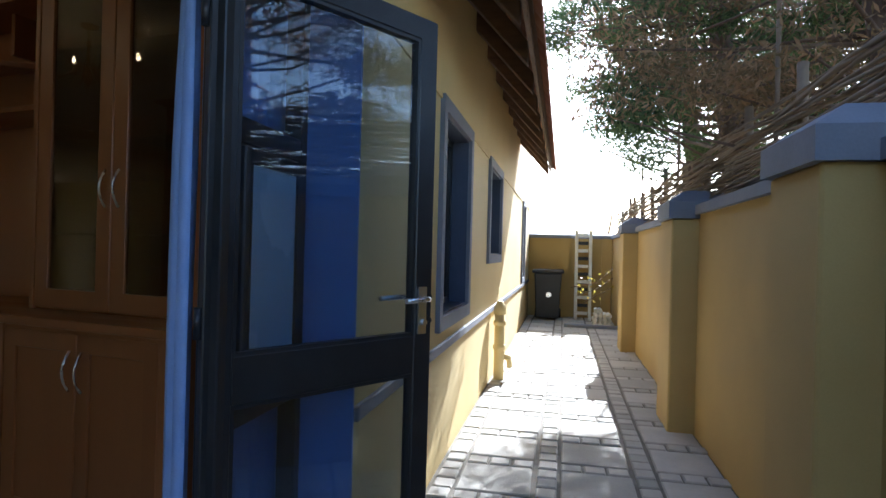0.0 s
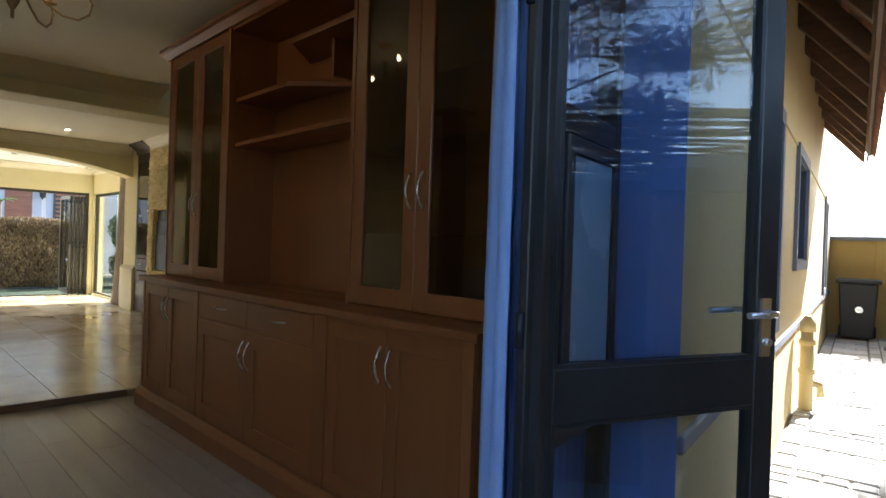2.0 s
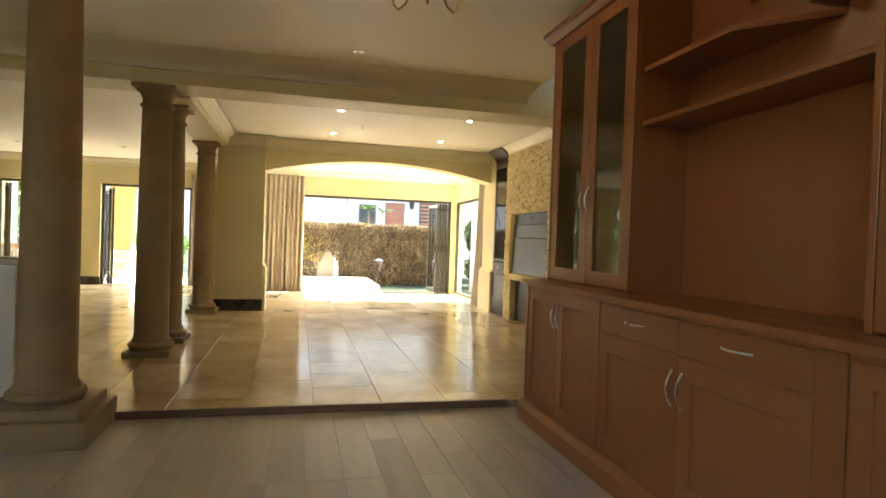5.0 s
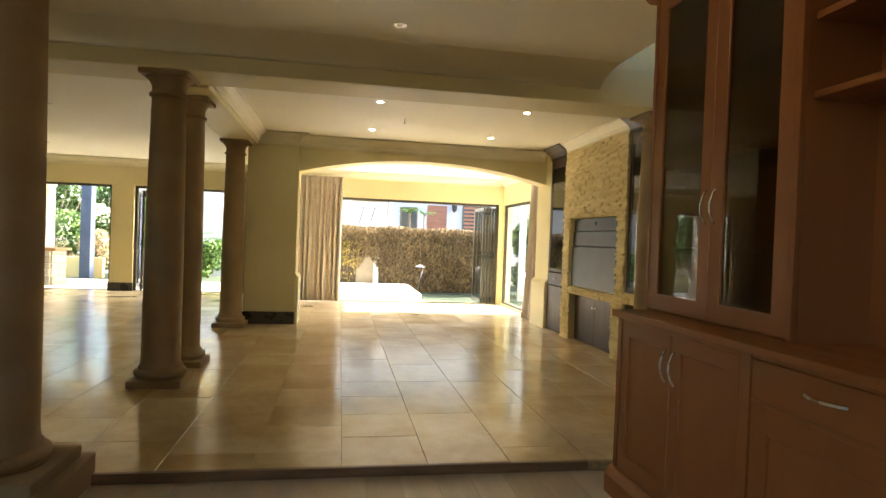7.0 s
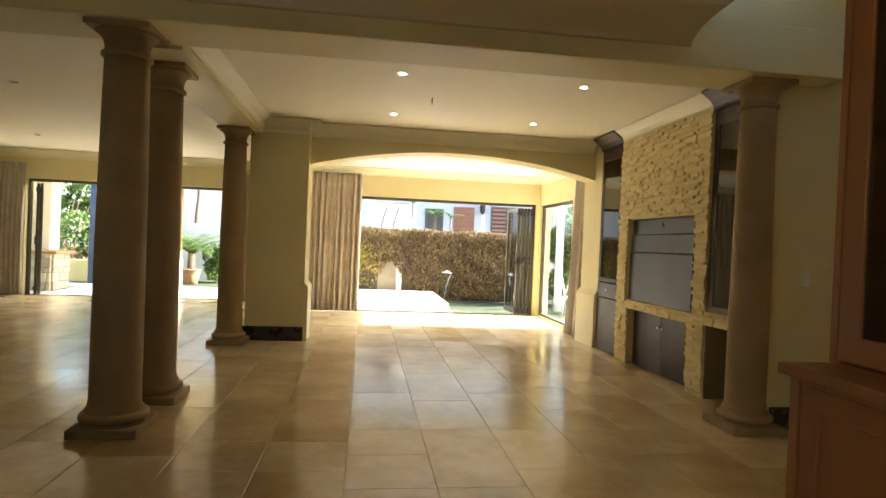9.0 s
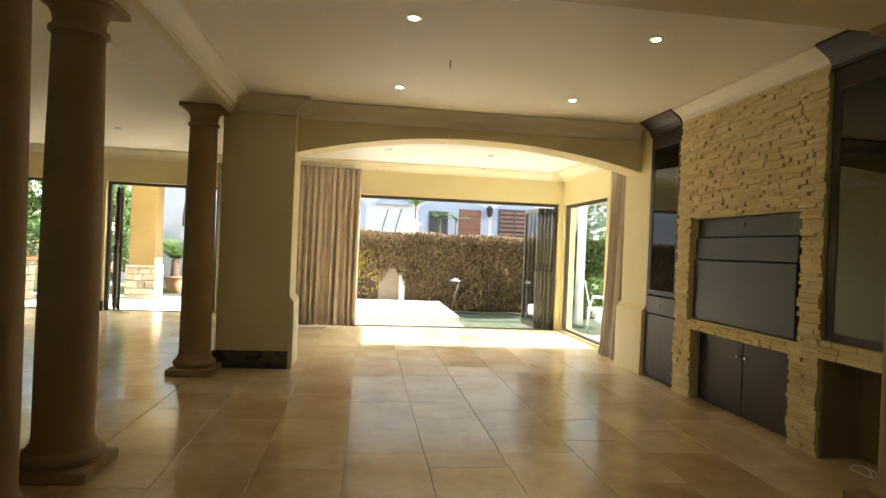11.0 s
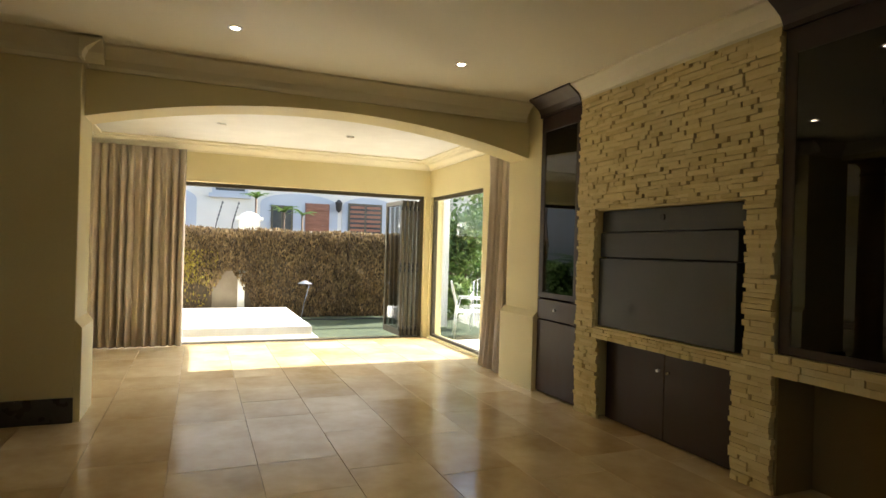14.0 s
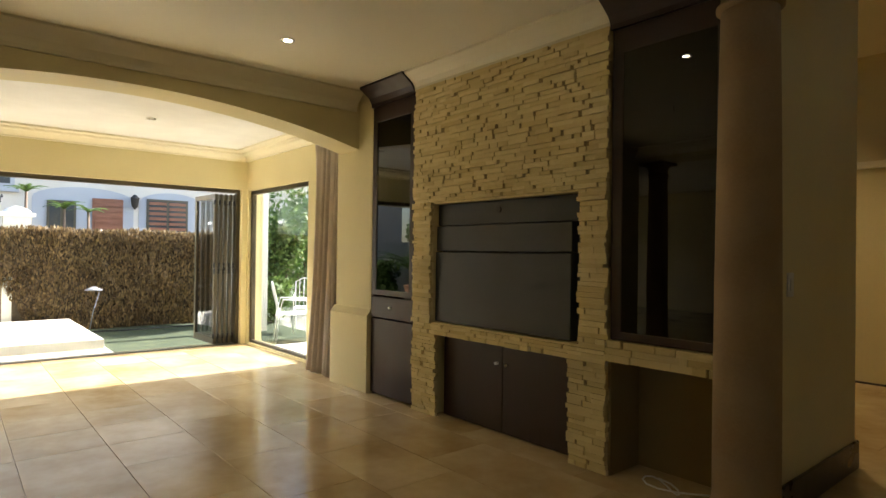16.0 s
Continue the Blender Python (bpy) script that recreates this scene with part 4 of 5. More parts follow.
# ---- curtains ----
def curtain(label, p0, p1, z0, z1, folds, depth, mat, gather=1.0, drift=0.0, seed=1):
    """A hanging curtain from p0 to p1 (plan), pleated at the top; gather narrows it to the hem."""
    rng = random.Random(seed)
    bm = bmesh.new()
    n, rows = folds * 10, 14
    a, b = Vector((*p0, 0)), Vector((*p1, 0))
    along = b - a
    side = Vector((-along.y, along.x, 0)).normalized()
    amp = [rng.uniform(0.35, 1.3) for _ in range(folds + 1)]
    ph = [rng.uniform(-0.9, 0.9) for _ in range(folds + 1)]
    grid = []
    for r in range(rows + 1):
        s = r / rows
        z = z1 - (z1 - z0) * s
        wide = 1 - (1 - gather) * math.sin(math.pi * min(1, s * 0.9)) * 0.6
        row = []
        for k in range(n + 1):
            t = k / n
            f = t * folds
            i = int(min(f, folds - 1))
            w = f - i
            am = (amp[i] * (1 - w) + amp[i + 1] * w) * depth * (0.45 + 0.55 * min(1, s * 3))
            off = am * math.sin(2 * math.pi * f + s * (ph[i] * (1 - w) + ph[i + 1] * w) * 2) + 0.3 * am * math.sin(4.7 * math.pi * f + 1.3)
            q = a + along * (0.5 + (t - 0.5) * wide) + side * (off + drift * s * s)
            row.append(bm.verts.new((q.x, q.y, z)))
        grid.append(row)
    for u, v in zip(grid, grid[1:]):
        for k in range(n):
            bm.faces.new((u[k], u[k + 1], v[k + 1], v[k])).smooth = True
    ob = tagged(part("curtain", bm, mat), label, "curtain")
    md = ob.modifiers.new("thickness", "SOLIDIFY")
    md.thickness = 0.005
    return ob


curtain("taupe pleated curtain drawn aside over the folding doors", (-13.66, -0.55), (-13.66, 0.52), 0.015, 2.50, 11, 0.062, CURTAIN, 1.0, 0, 3)
curtain("taupe pleated curtain gathered beside the bay window", (-11.66, 3.80), (-11.0, 3.80), 0.015, 2.46, 6, 0.06, CURTAIN, 0.72, -0.08, 4)
curtain("taupe curtain hanging beside the garden door", (-14.9, -6.35), (-14.9, -5.75), 0.015, 2.5, 7, 0.05, CURTAIN, 0.85, 0, 5)
curtain("taupe curtain hanging beside the garden door", (-14.9, -1.95), (-14.9, -1.45), 0.015, 2.5, 6, 0.05, CURTAIN, 0.85, 0, 6)
curtain("pale blue curtain gathered beside the entrance door", (-0.91, 1.86), (-0.695, 1.685), -0.045, 2.45, 3, 0.035, BLUECURT, 0.9, 0, 7)
curtain("pale blue curtain behind the sidelight of the entrance", (-0.80, 1.83), (-0.86, 2.36), -0.045, 2.45, 6, 0.03, BLUECURT, 1.0, 0, 8)

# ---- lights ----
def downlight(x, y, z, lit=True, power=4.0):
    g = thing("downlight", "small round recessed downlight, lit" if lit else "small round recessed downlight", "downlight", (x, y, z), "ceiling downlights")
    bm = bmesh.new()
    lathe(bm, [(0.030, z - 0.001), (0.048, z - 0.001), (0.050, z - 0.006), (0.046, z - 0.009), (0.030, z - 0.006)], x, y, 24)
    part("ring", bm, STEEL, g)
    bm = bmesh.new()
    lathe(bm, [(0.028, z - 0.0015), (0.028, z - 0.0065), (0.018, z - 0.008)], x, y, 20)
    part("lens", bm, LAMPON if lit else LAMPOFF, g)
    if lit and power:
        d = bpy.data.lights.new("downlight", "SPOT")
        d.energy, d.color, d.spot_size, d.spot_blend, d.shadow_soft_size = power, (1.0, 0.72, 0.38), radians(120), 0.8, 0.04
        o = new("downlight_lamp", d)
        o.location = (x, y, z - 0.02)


for x, y in ((-9.68, 0.88), (-9.69, 2.54), (-8.01, 0.88), (-8.0, 2.52)):
    downlight(x, y, CEIL_Z, True, 0.9)
for x, y in ((-9.4, -3.0), (-12.85, -2.8), (-13.05, -4.64)):
    downlight(x, y, CEIL_Z, False)
for x, y in ((-12.32, 0.89), (-12.32, 2.30)):
    downlight(x, y, BAYCEIL_Z, False)
downlight(-5.93, 0.88, WOODCEIL_Z, False)
# unseen hall fitting, added to account for the warm light there
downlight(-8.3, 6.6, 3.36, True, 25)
bm = bmesh.new()
tube(bm, [(-8.8, 1.23, CEIL_Z), (-8.8, 1.23, CEIL_Z - 0.07)], 0.004, 6)
tagged(part("ceiling_wire", bm, BLACKMATT), "bare wire end hanging from the ceiling", "wire")


def chandelier(x, y, z):
    g = thing("chandelier", "antique brass chandelier with scrolled arms and lit candle bulbs", "chandelier", (x, y, z))
    bm = bmesh.new()
    lathe(bm, [(0.003, z), (0.008, z + 0.002), (0.008, z + 0.05), (0.014, z + 0.055), (0.03, z + 0.09), (0.035, z + 0.13), (0.012, z + 0.17), (0.010, z + 0.33), (0.022, z + 0.36), (0.006, z + 0.38)], x, y, 20)
    part("stem", bm, BRASS, g)
    bm = bmesh.new()
    for k in range(int((WOODCEIL_Z - z - 0.38) / 0.03)):
        tube(bm, [(x + 0.008 * math.cos(k * 1.57), y + 0.008 * math.sin(k * 1.57), z + 0.38 + 0.03 * k), (x - 0.008 * math.cos(k * 1.57), y - 0.008 * math.sin(k * 1.57), z + 0.41 + 0.03 * k)], 0.004, 6)
    part("chain", bm, BRASS, g)
    bm = bmesh.new()
    lathe(bm, [(0.06, WOODCEIL_Z - 0.002), (0.055, WOODCEIL_Z - 0.02), (0.015, WOODCEIL_Z - 0.035)], x, y, 24)
    part("ceiling_rose", bm, BRASS, g)
    for k in range(6):
        a = 2 * math.pi * k / 6 + 0.35
        c, s = math.cos(a), math.sin(a)
        prof = [(0.015, 0.20), (0.08, 0.17), (0.15, 0.11), (0.22, 0.065), (0.29, 0.06), (0.34, 0.10), (0.355, 0.16), (0.33, 0.20)]
        curl = [(0.05, 0.19), (0.10, 0.21), (0.13, 0.18), (0.11, 0.15), (0.08, 0.16)]
        bm = bmesh.new()
        tube(bm, [(x + r * c, y + r * s, z + h) for r, h in prof], 0.006, 8)
        tube(bm, [(x + r * c, y + r * s, z + h) for r, h in curl], 0.004, 6)
        arm = part("arm", bm, BRASS, g)
        bx, by, bz = x + 0.33 * c, y + 0.33 * s, z + 0.20
        bm = bmesh.new()
        lathe(bm, [(0.006, bz), (0.03, bz + 0.008), (0.032, bz + 0.014), (0.010, bz + 0.018), (0.010, bz + 0.075), (0.006, bz + 0.078)], bx, by, 16)
        part("candle_cup", bm, BRASS, arm)
        bm = bmesh.new()
        lathe(bm, [(0.006, bz + 0.078), (0.012, bz + 0.09), (0.014, bz + 0.10), (0.009, bz + 0.12), (0.002, bz + 0.14)], bx, by, 14)
        part("bulb", bm, BULB, arm, "glowing candle bulb")


chandelier(-3.47, 0.99, 2.36)

# ---- kitchen counter end at the edge of the big room ----
isl = thing("kitchen_counter", "plain white kitchen counter end on the tiled floor", "counter", (-5.55, -2.4, 0))
boxpart("body", (-5.68, -5.40, -3.3, -1.51, 0.0, 0.94), WHITE, isl, "", 0.006)
boxpart("top", (-5.70, -5.38, -3.32, -1.49, 0.942, 0.98), WHITE, isl, "", 0.006)

g = thing("light_switch", "small white light switch on the wall by the column", "light switch", (-6.95, 3.95, 1.15))
boxpart("plate", (-6.95, -6.942, 3.91, 3.985, 1.09, 1.21), WHITE, g, "", 0.002)
boxpart("rocker", (-6.942, -6.936, 3.93, 3.965, 1.12, 1.18), WHITE, g, "", 0.001)

# ---- outside: ground, alley, garden ----
bm = bmesh.new()
box(bm, -400, 400, -400, 400, -0.9, -0.30)
structure(part("ground", bm, EARTH), "dry earth that runs to the horizon")
turned(structure(boxpart("pavement", (-0.4, 1.75, -4.5, 13.4, -0.29, GROUND_Z - 0.012), SANDJ), "dark bed between the alley paving stones"))
structure(boxpart("ground_lawn", (-21.95, -15.25, -12, -0.85, -0.28, -0.13), GRASS), "short green lawn")
structure(boxpart("ground_lawn_bay", (-21.95, -14.05, -0.85, 14, -0.28, -0.125), GRASS), "short green lawn")
structure(boxpart("ground_side", (-14.05, -10.0, 4.1, 14, -0.28, -0.10), WHITESTONE), "pale paved side garden")
structure(boxpart("pavement_patio", (-18.3, -15.25, -7.5, -1.0, -0.28, -0.04), PATIO), "pale stone patio")
terrace = structure(boxpart("pavement_terrace", (-17.45, -14.6, -1.0, 2.33, -0.28, 0.10), WHITESTONE, None, "", 0.01), "pale raised stone terrace")
structure(boxpart("pavement_step", (-15.3, -14.05, -1.0, 2.37, -0.28, -0.02), WHITESTONE, None, "", 0.01), "pale stone step before the folding doors")


def plaster_wall(name, u0, u1, v0, v1, z1, coping, label):
    g = thing(name, label, "wall", local=ALLEY)
    tagged(g, kind="structure")
    boxpart("wall", (u0, u1, v0, v1, -0.25, z1), EXT, g)
    if coping:
        bm = bmesh.new()
        m = 0.04
        if v1 - v0 > u1 - u0:
            prism(bm, [(u0 - m, z1), (u1 + m, z1), (u1 + m, z1 + 0.07), ((u0 + u1) / 2, z1 + 0.13), (u0 - m, z1 + 0.07)], "y", v0, v1)
        else:
            prism(bm, [(v0 - m, z1), (v1 + m, z1), (v1 + m, z1 + 0.07), ((v0 + v1) / 2, z1 + 0.12), (v0 - m, z1 + 0.07)], "x", u0, u1)
        part("coping", bm, GREYTRIM, g)
    return g


rw = plaster_wall("wall_boundary", 1.70, 1.92, -4.5, 13.4, 1.60, True, "ochre plastered boundary wall with a grey coping")


def wall_pier(v0, v1, z1, cap):
    g = thing("wall_pier", "ochre plastered wall pier with a grey cap", "pier", local=ALLEY, group="boundary wall piers")
    boxpart("shaft", (1.50, 1.98, v0, v1, -0.25, z1), EXT, g, "", 0.012)
    bm = bmesh.new()
    e = 0.03
    box(bm, 1.50 - e, 1.98 + e, v0 - e, v1 + e, z1, z1 + cap)
    lo = [v for v in bm.verts if v.co.z > z1 + cap - 0.001]
    top = bmesh.ops.extrude_face_region(bm, geom=[f for f in bm.faces if all(v in lo for v in f.verts)])
    for v in (x for x in top["geom"] if isinstance(x, bmesh.types.BMVert)):
        v.co.z += 0.10
        v.co.x = 1.74 + (v.co.x - 1.74) * 0.45
        v.co.y = (v0 + v1) / 2 + (v.co.y - (v0 + v1) / 2) * 0.45
    bmesh.ops.remove_doubles(bm, verts=list(bm.verts), dist=0.0005)
    part("cap", bm, GREYTRIM, g)


wall_pier(2.44, 2.93, 1.60, 0.12)
wall_pier(5.16, 5.70, 1.57, 0.13)
wall_pier(9.0, 9.5, 1.58, 0.13)
wall_pier(-1.0, -0.5, 1.66, 0.13)
plaster_wall("wall_alley_end", -0.07, 1.95, 13.4, 13.62, 1.60, True, "ochre plastered wall closing the alley")
g = thing("wall_pilaster", "ochre plastered pilasters against the end wall", "wall", local=ALLEY)
tagged(g, kind="structure")
boxpart("pilaster", (0.62, 0.80, 13.30, 13.4, -0.2, 1.6), EXT, g)
boxpart("pilaster", (1.48, 1.68, 13.30, 13.4, -0.2, 1.6), EXT, g)
turned(structure(boxpart("kerb", (0.72, 1.7, 11.5, 11.62, -0.15, -0.04), GREYTRIM, None, "", 0.01), "low stone kerb across the alley"))


def lath_fence():
    g = thing("lath_fence", "weathered lath fence on top of the boundary wall", "fence", local=ALLEY)
    rng = random.Random(9)
    for k in range(17):
        v = -3.5 + k * 1.0 + rng.uniform(-0.1, 0.1)
        bm = bmesh.new()
        tube(bm, [(1.84, v, 1.55), (1.84 + rng.uniform(-0.03, 0.03), v, 2.22 + rng.uniform(-0.1, 0.1))], 0.028, 7)
        part("post", bm, STICK, g)
    for k in range(27):
        z = 1.68 + k * 0.017
        for q in range(6):
            v0 = -3.6 + q * 2.8 + rng.uniform(-0.3, 0.3)
            pts = [(1.80 + rng.uniform(-0.035, 0.035), v0 + 0.78 * i, z + rng.uniform(-0.035, 0.035)) for i in range(5)]
            bm = bmesh.new()
            tube(bm, pts, rng.uniform(0.006, 0.012), 5)
            part("lath", bm, STICK, g)
    for z in (2.5, 2.62, 2.74):
        bm = bmesh.new()
        tube(bm, [(1.86, -3.6, z), (1.86, 13.3, z)], 0.004, 4)
        part("wire", bm, STICK, g)
    for k in range(6):
        bm = bmesh.new()
        v = -2 + 3 * k
        tube(bm, [(1.86, v, 1.6), (1.86, v, 2.85)], 0.014, 6)
        part("wire_post", bm, STICK, g)


lath_fence()

# things in the alley
g = thing("drainpipe", "ochre painted drainpipe on the house wall", "pipe", local=ALLEY)
bm = bmesh.new()
lathe(bm, [(0.055, -0.1), (0.055, 0.62)], 0.02, 6.65, 20)
part("pipe", bm, EXTHOUSE, g)
bm = bmesh.new()
lathe(bm, [(0.064, 0.60), (0.066, 0.68), (0.05, 0.70), (0.03, 0.74)], 0.02, 6.65, 20)
part("cap", bm, EXTHOUSE, g)
for z in (0.22, 0.48):
    bm = bmesh.new()
    lathe(bm, [(0.056, z), (0.068, z + 0.005), (0.068, z + 0.05), (0.056, z + 0.055)], 0.02, 6.65, 20)
    part("collar", bm, EXTHOUSE, g)
bm = bmesh.new()
tube(bm, [(0.02, 6.65, 0.15), (0.12, 6.72, 0.12), (0.13, 6.74, 0.02)], 0.035, 10)
part("spout", bm, EXTHOUSE, g)

g = thing("wheelie_bin", "dark plastic wheeled rubbish bin standing by the end wall", "bin", local=ALLEY)
bm = bmesh.new()
vs = box(bm, 0.10, 0.66, 12.55, 13.15, -0.06, 0.86)
for v in vs:
    if v.co.z < 0:
        v.co.x = 0.38 + (v.co.x - 0.38) * 0.82
        v.co.y = 12.85 + (v.co.y - 12.85) * 0.8
soften(bm, 0.03, 2)
part("body", bm, BINM, g)
bm = bmesh.new()
box(bm, 0.06, 0.70, 12.48, 13.2, 0.86, 0.93)
soften(bm, 0.025, 2)
part("lid", bm, BINM, g)
for u in (0.13, 0.63):
    bm = bmesh.new()
    lathe(bm, [(0.02, -0.02), (0.10, -0.02), (0.10, 0.02), (0.02, 0.02)], 0, 0, 18)
    bmesh.ops.transform(bm, matrix=Matrix.Translation((u, 13.1, 0.0)) @ Matrix.Rotation(math.pi / 2, 4, "Y"), verts=list(bm.verts))
    part("wheel", bm, BLACKMATT, g)
bm = bmesh.new()
lathe(bm, [(0.0, 0), (0.055, 0), (0.055, 0.004), (0, 0.004)][1:3], 0, 0, 16)
bmesh.ops.transform(bm, matrix=Matrix.Translation((0.40, 12.545, 0.42)) @ Matrix.Rotation(math.pi / 2, 4, "X"), verts=list(bm.verts))
part("badge", bm, STEEL, g, "pale round emblem")

g = thing("ladder", "pale ladder leaning upright on the end wall", "ladder", local=ALLEY)
for u in (0.95, 1.24):
    bm = bmesh.new()
    box(bm, u - 0.032, u + 0.032, -0.035, 0.035, 0, 1.92)
    soften(bm, 0.005)
    bmesh.ops.transform(bm, matrix=Matrix.Translation((0, 12.95, -0.12)) @ Matrix.Rotation(radians(-9), 4, "X"), verts=list(bm.verts))
    part("stile", bm, LADDER, g)
for k in range(11):
    bm = bmesh.new()
    box(bm, 0.985, 1.195, -0.03, 0.03, 0.12 + 0.165 * k, 0.185 + 0.165 * k)
    bmesh.ops.transform(bm, matrix=Matrix.Translation((0, 12.95, -0.12)) @ Matrix.Rotation(radians(-9), 4, "X"), verts=list(bm.verts))
    part("rung", bm, BLACKMATT if k % 2 else LADDER, g)

rng = random.Random(4)
for k in range(14):
    bm = bmesh.new()
    u, z = 1.30 + 0.085 * (k % 4) + rng.uniform(-0.01, 0.01), -0.06 + 0.085 * (k // 4)
    tube(bm, [(u, 11.8 + rng.uniform(-0.05, 0.05), z), (u + rng.uniform(-0.02, 0.02), 12.25, z)], 0.04, 8)
    ob = tagged(part("log", bm, LADDER), "cut pale firewood log in a small pile", "log", "firewood pile")
    turned(ob)


# ---- foliage ----
def leaf_mesh(bm, centre, size, rng, long=1.8, hang=0.0):
    a, b = rng.uniform(0, 6.283), rng.uniform(-1.2, 1.2)
    if rng.random() < hang:
        b = -1.57 + rng.gauss(0, 0.3)
    d = Vector((math.cos(a) * math.cos(b), math.sin(a) * math.cos(b), math.sin(b)))
    s = d.cross(Vector((rng.uniform(-1, 1), rng.uniform(-1, 1), rng.uniform(-1, 1)))).normalized()
    c = Vector(centre)
    bm.faces.new([bm.verts.new(c + q) for q in (-d * size * long / 2, s * size / 2, d * size * long / 2, -s * size / 2)])


def over_alley(p):
    """True where the crowns are cut back: over the house and low above the alley."""
    q = ALLEY.inverted() @ p
    if q.x > 3.2:
        return False
    floor_z = max(1.75 + 0.2 * (q.y - 5) + 0.75 * max(0, 1.5 - q.x), (q.y - 4.7) / 1.65 - 0.1, 2.2 if q.x < 2.1 and q.y < 6 else 0)
    return q.x < (0.64 if q.z < 4.0 else 0.1) or q.z < floor_z + 0.12 * math.sin(q.y * 5 + q.x * 3)


def pine(base, height, lean, crown, seed, label, leaf=PINE, clumps=46, per=95, size=0.085, low=0.35):
    """A tapered trunk with limbs and a broken crown of many needle tufts."""
    rng = random.Random(seed)
    g = thing("tree", label, "tree", base)
    b = Vector(base)
    top = b + Vector((*lean, height))
    bm = bmesh.new()
    pts = [b + (top - b) * (k / 8) + Vector((rng.uniform(-0.06, 0.06), rng.uniform(-0.06, 0.06), 0)) * (k > 0) for k in range(9)]
    tube(bm, pts, 0.20 * height / 7, 10, 0.03)
    part("trunk", bm, BARK, g)
    limbs, cm = bmesh.new(), bmesh.new()
    for k in range(clumps):
        s = rng.uniform(low, 1.0)
        p = b + (top - b) * s
        a, reach = rng.uniform(0, 6.283), crown * (1.15 - 0.6 * s) * rng.uniform(0.35, 1.0)
        e = p + Vector((reach * math.cos(a), reach * math.sin(a), rng.uniform(-0.25, 0.6)))
        if over_alley(e):
            continue
        tube(limbs, [p, (p + e) / 2 + Vector((0, 0, rng.uniform(-0.1, 0.15))), e], 0.022, 5, 0.005)
        r = rng.uniform(0.2, 0.5) if size < 0.05 else rng.uniform(0.35, 0.75)
        for i in range(per):
            while True:
                q = Vector((rng.uniform(-1, 1), rng.uniform(-1, 1), rng.uniform(-1, 1)))
                if q.length < 1:
                    break
            q = Vector((q.x * r * 1.25, q.y * r * 1.25, q.z * r * 0.6))
            c = e * 0.92 + p * 0.08 + q
            if over_alley(c):
                continue
            leaf_mesh(cm, c, size * rng.uniform(0.6, 1.3), rng, 4.2 if size < 0.05 else 1.8)
    tagged(part("branchwork", limbs, BARK, g), kind="stuff")
    tagged(part("crown", cm, leaf, g), kind="stuff")


for (u, v), h, lean, cr, sd, leaf in (((3.1, 4.6), 7.2, (-0.7, 0.4), 3.0, 1, PINE), ((2.8, 7.4), 7.4, (-0.8, 0.1), 3.2, 2, PINEGREEN), ((5.6, 12.2), 7.4, (-0.2, 0.2), 2.2, 3, PINE),
                                      ((4.6, 1.4), 7.6, (-0.5, 0.0), 2.6, 5, PINE), ((5.6, 9.0), 8.0, (-0.2, 0), 2.3, 6, PINE), ((2.9, 10.2), 7.8, (-0.7, 0.1), 3.1, 8, PINEGREEN)):
    p = uv(u, v, -0.3)
    pine(tuple(p), h, lean, cr, sd, "tall green conifer leaning over the boundary wall" if leaf is PINEGREEN else "tall brownish conifer leaning over the boundary wall", leaf, 230 if sd in (1, 2, 8) else 130, 560, 0.017, 0.27)
pine(tuple(uv(2.2, 21, -0.3)), 3.0, (0, 0), 1.3, 11, "small sunlit green tree beyond the end wall", GREENLEAF, 26, 90, 0.09)


def bush(name, label, cat, centre, radii, count, size, leaf, seed, long=1.8):
    rng = random.Random(seed)
    g = thing(name, label, cat, (centre[0], centre[1], centre[2]))
    bm, st = bmesh.new(), bmesh.new()
    for k in range(7):
        a = rng.uniform(0, 6.283)
        tube(st, [(centre[0], centre[1], centre[2]), (centre[0] + radii[0] * 0.5 * math.cos(a), centre[1] + radii[1] * 0.5 * math.sin(a), centre[2] + radii[2] * 1.5)], 0.02, 5, 0.006)
    lumps = [Vector((rng.uniform(-0.6, 0.6) * radii[0], rng.uniform(-0.6, 0.6) * radii[1], radii[2] * rng.uniform(0.3, 1.6))) for _ in range(14)]
    for i in range(count):
        c = rng.choice(lumps)
        d = Vector((rng.gauss(0, 1), rng.gauss(0, 1), rng.gauss(0, 1))).normalized() * rng.uniform(0.5, 1) ** 0.5 * min(radii) * 0.55
        p = Vector(centre) + c + d
        p.z = max(p.z, centre[2] + 0.03)
        leaf_mesh(bm, p, size * rng.uniform(0.6, 1.3), rng, long)
    part("stems", st, BARK, g)
    tagged(part("leaves", bm, leaf, g), kind="stuff")


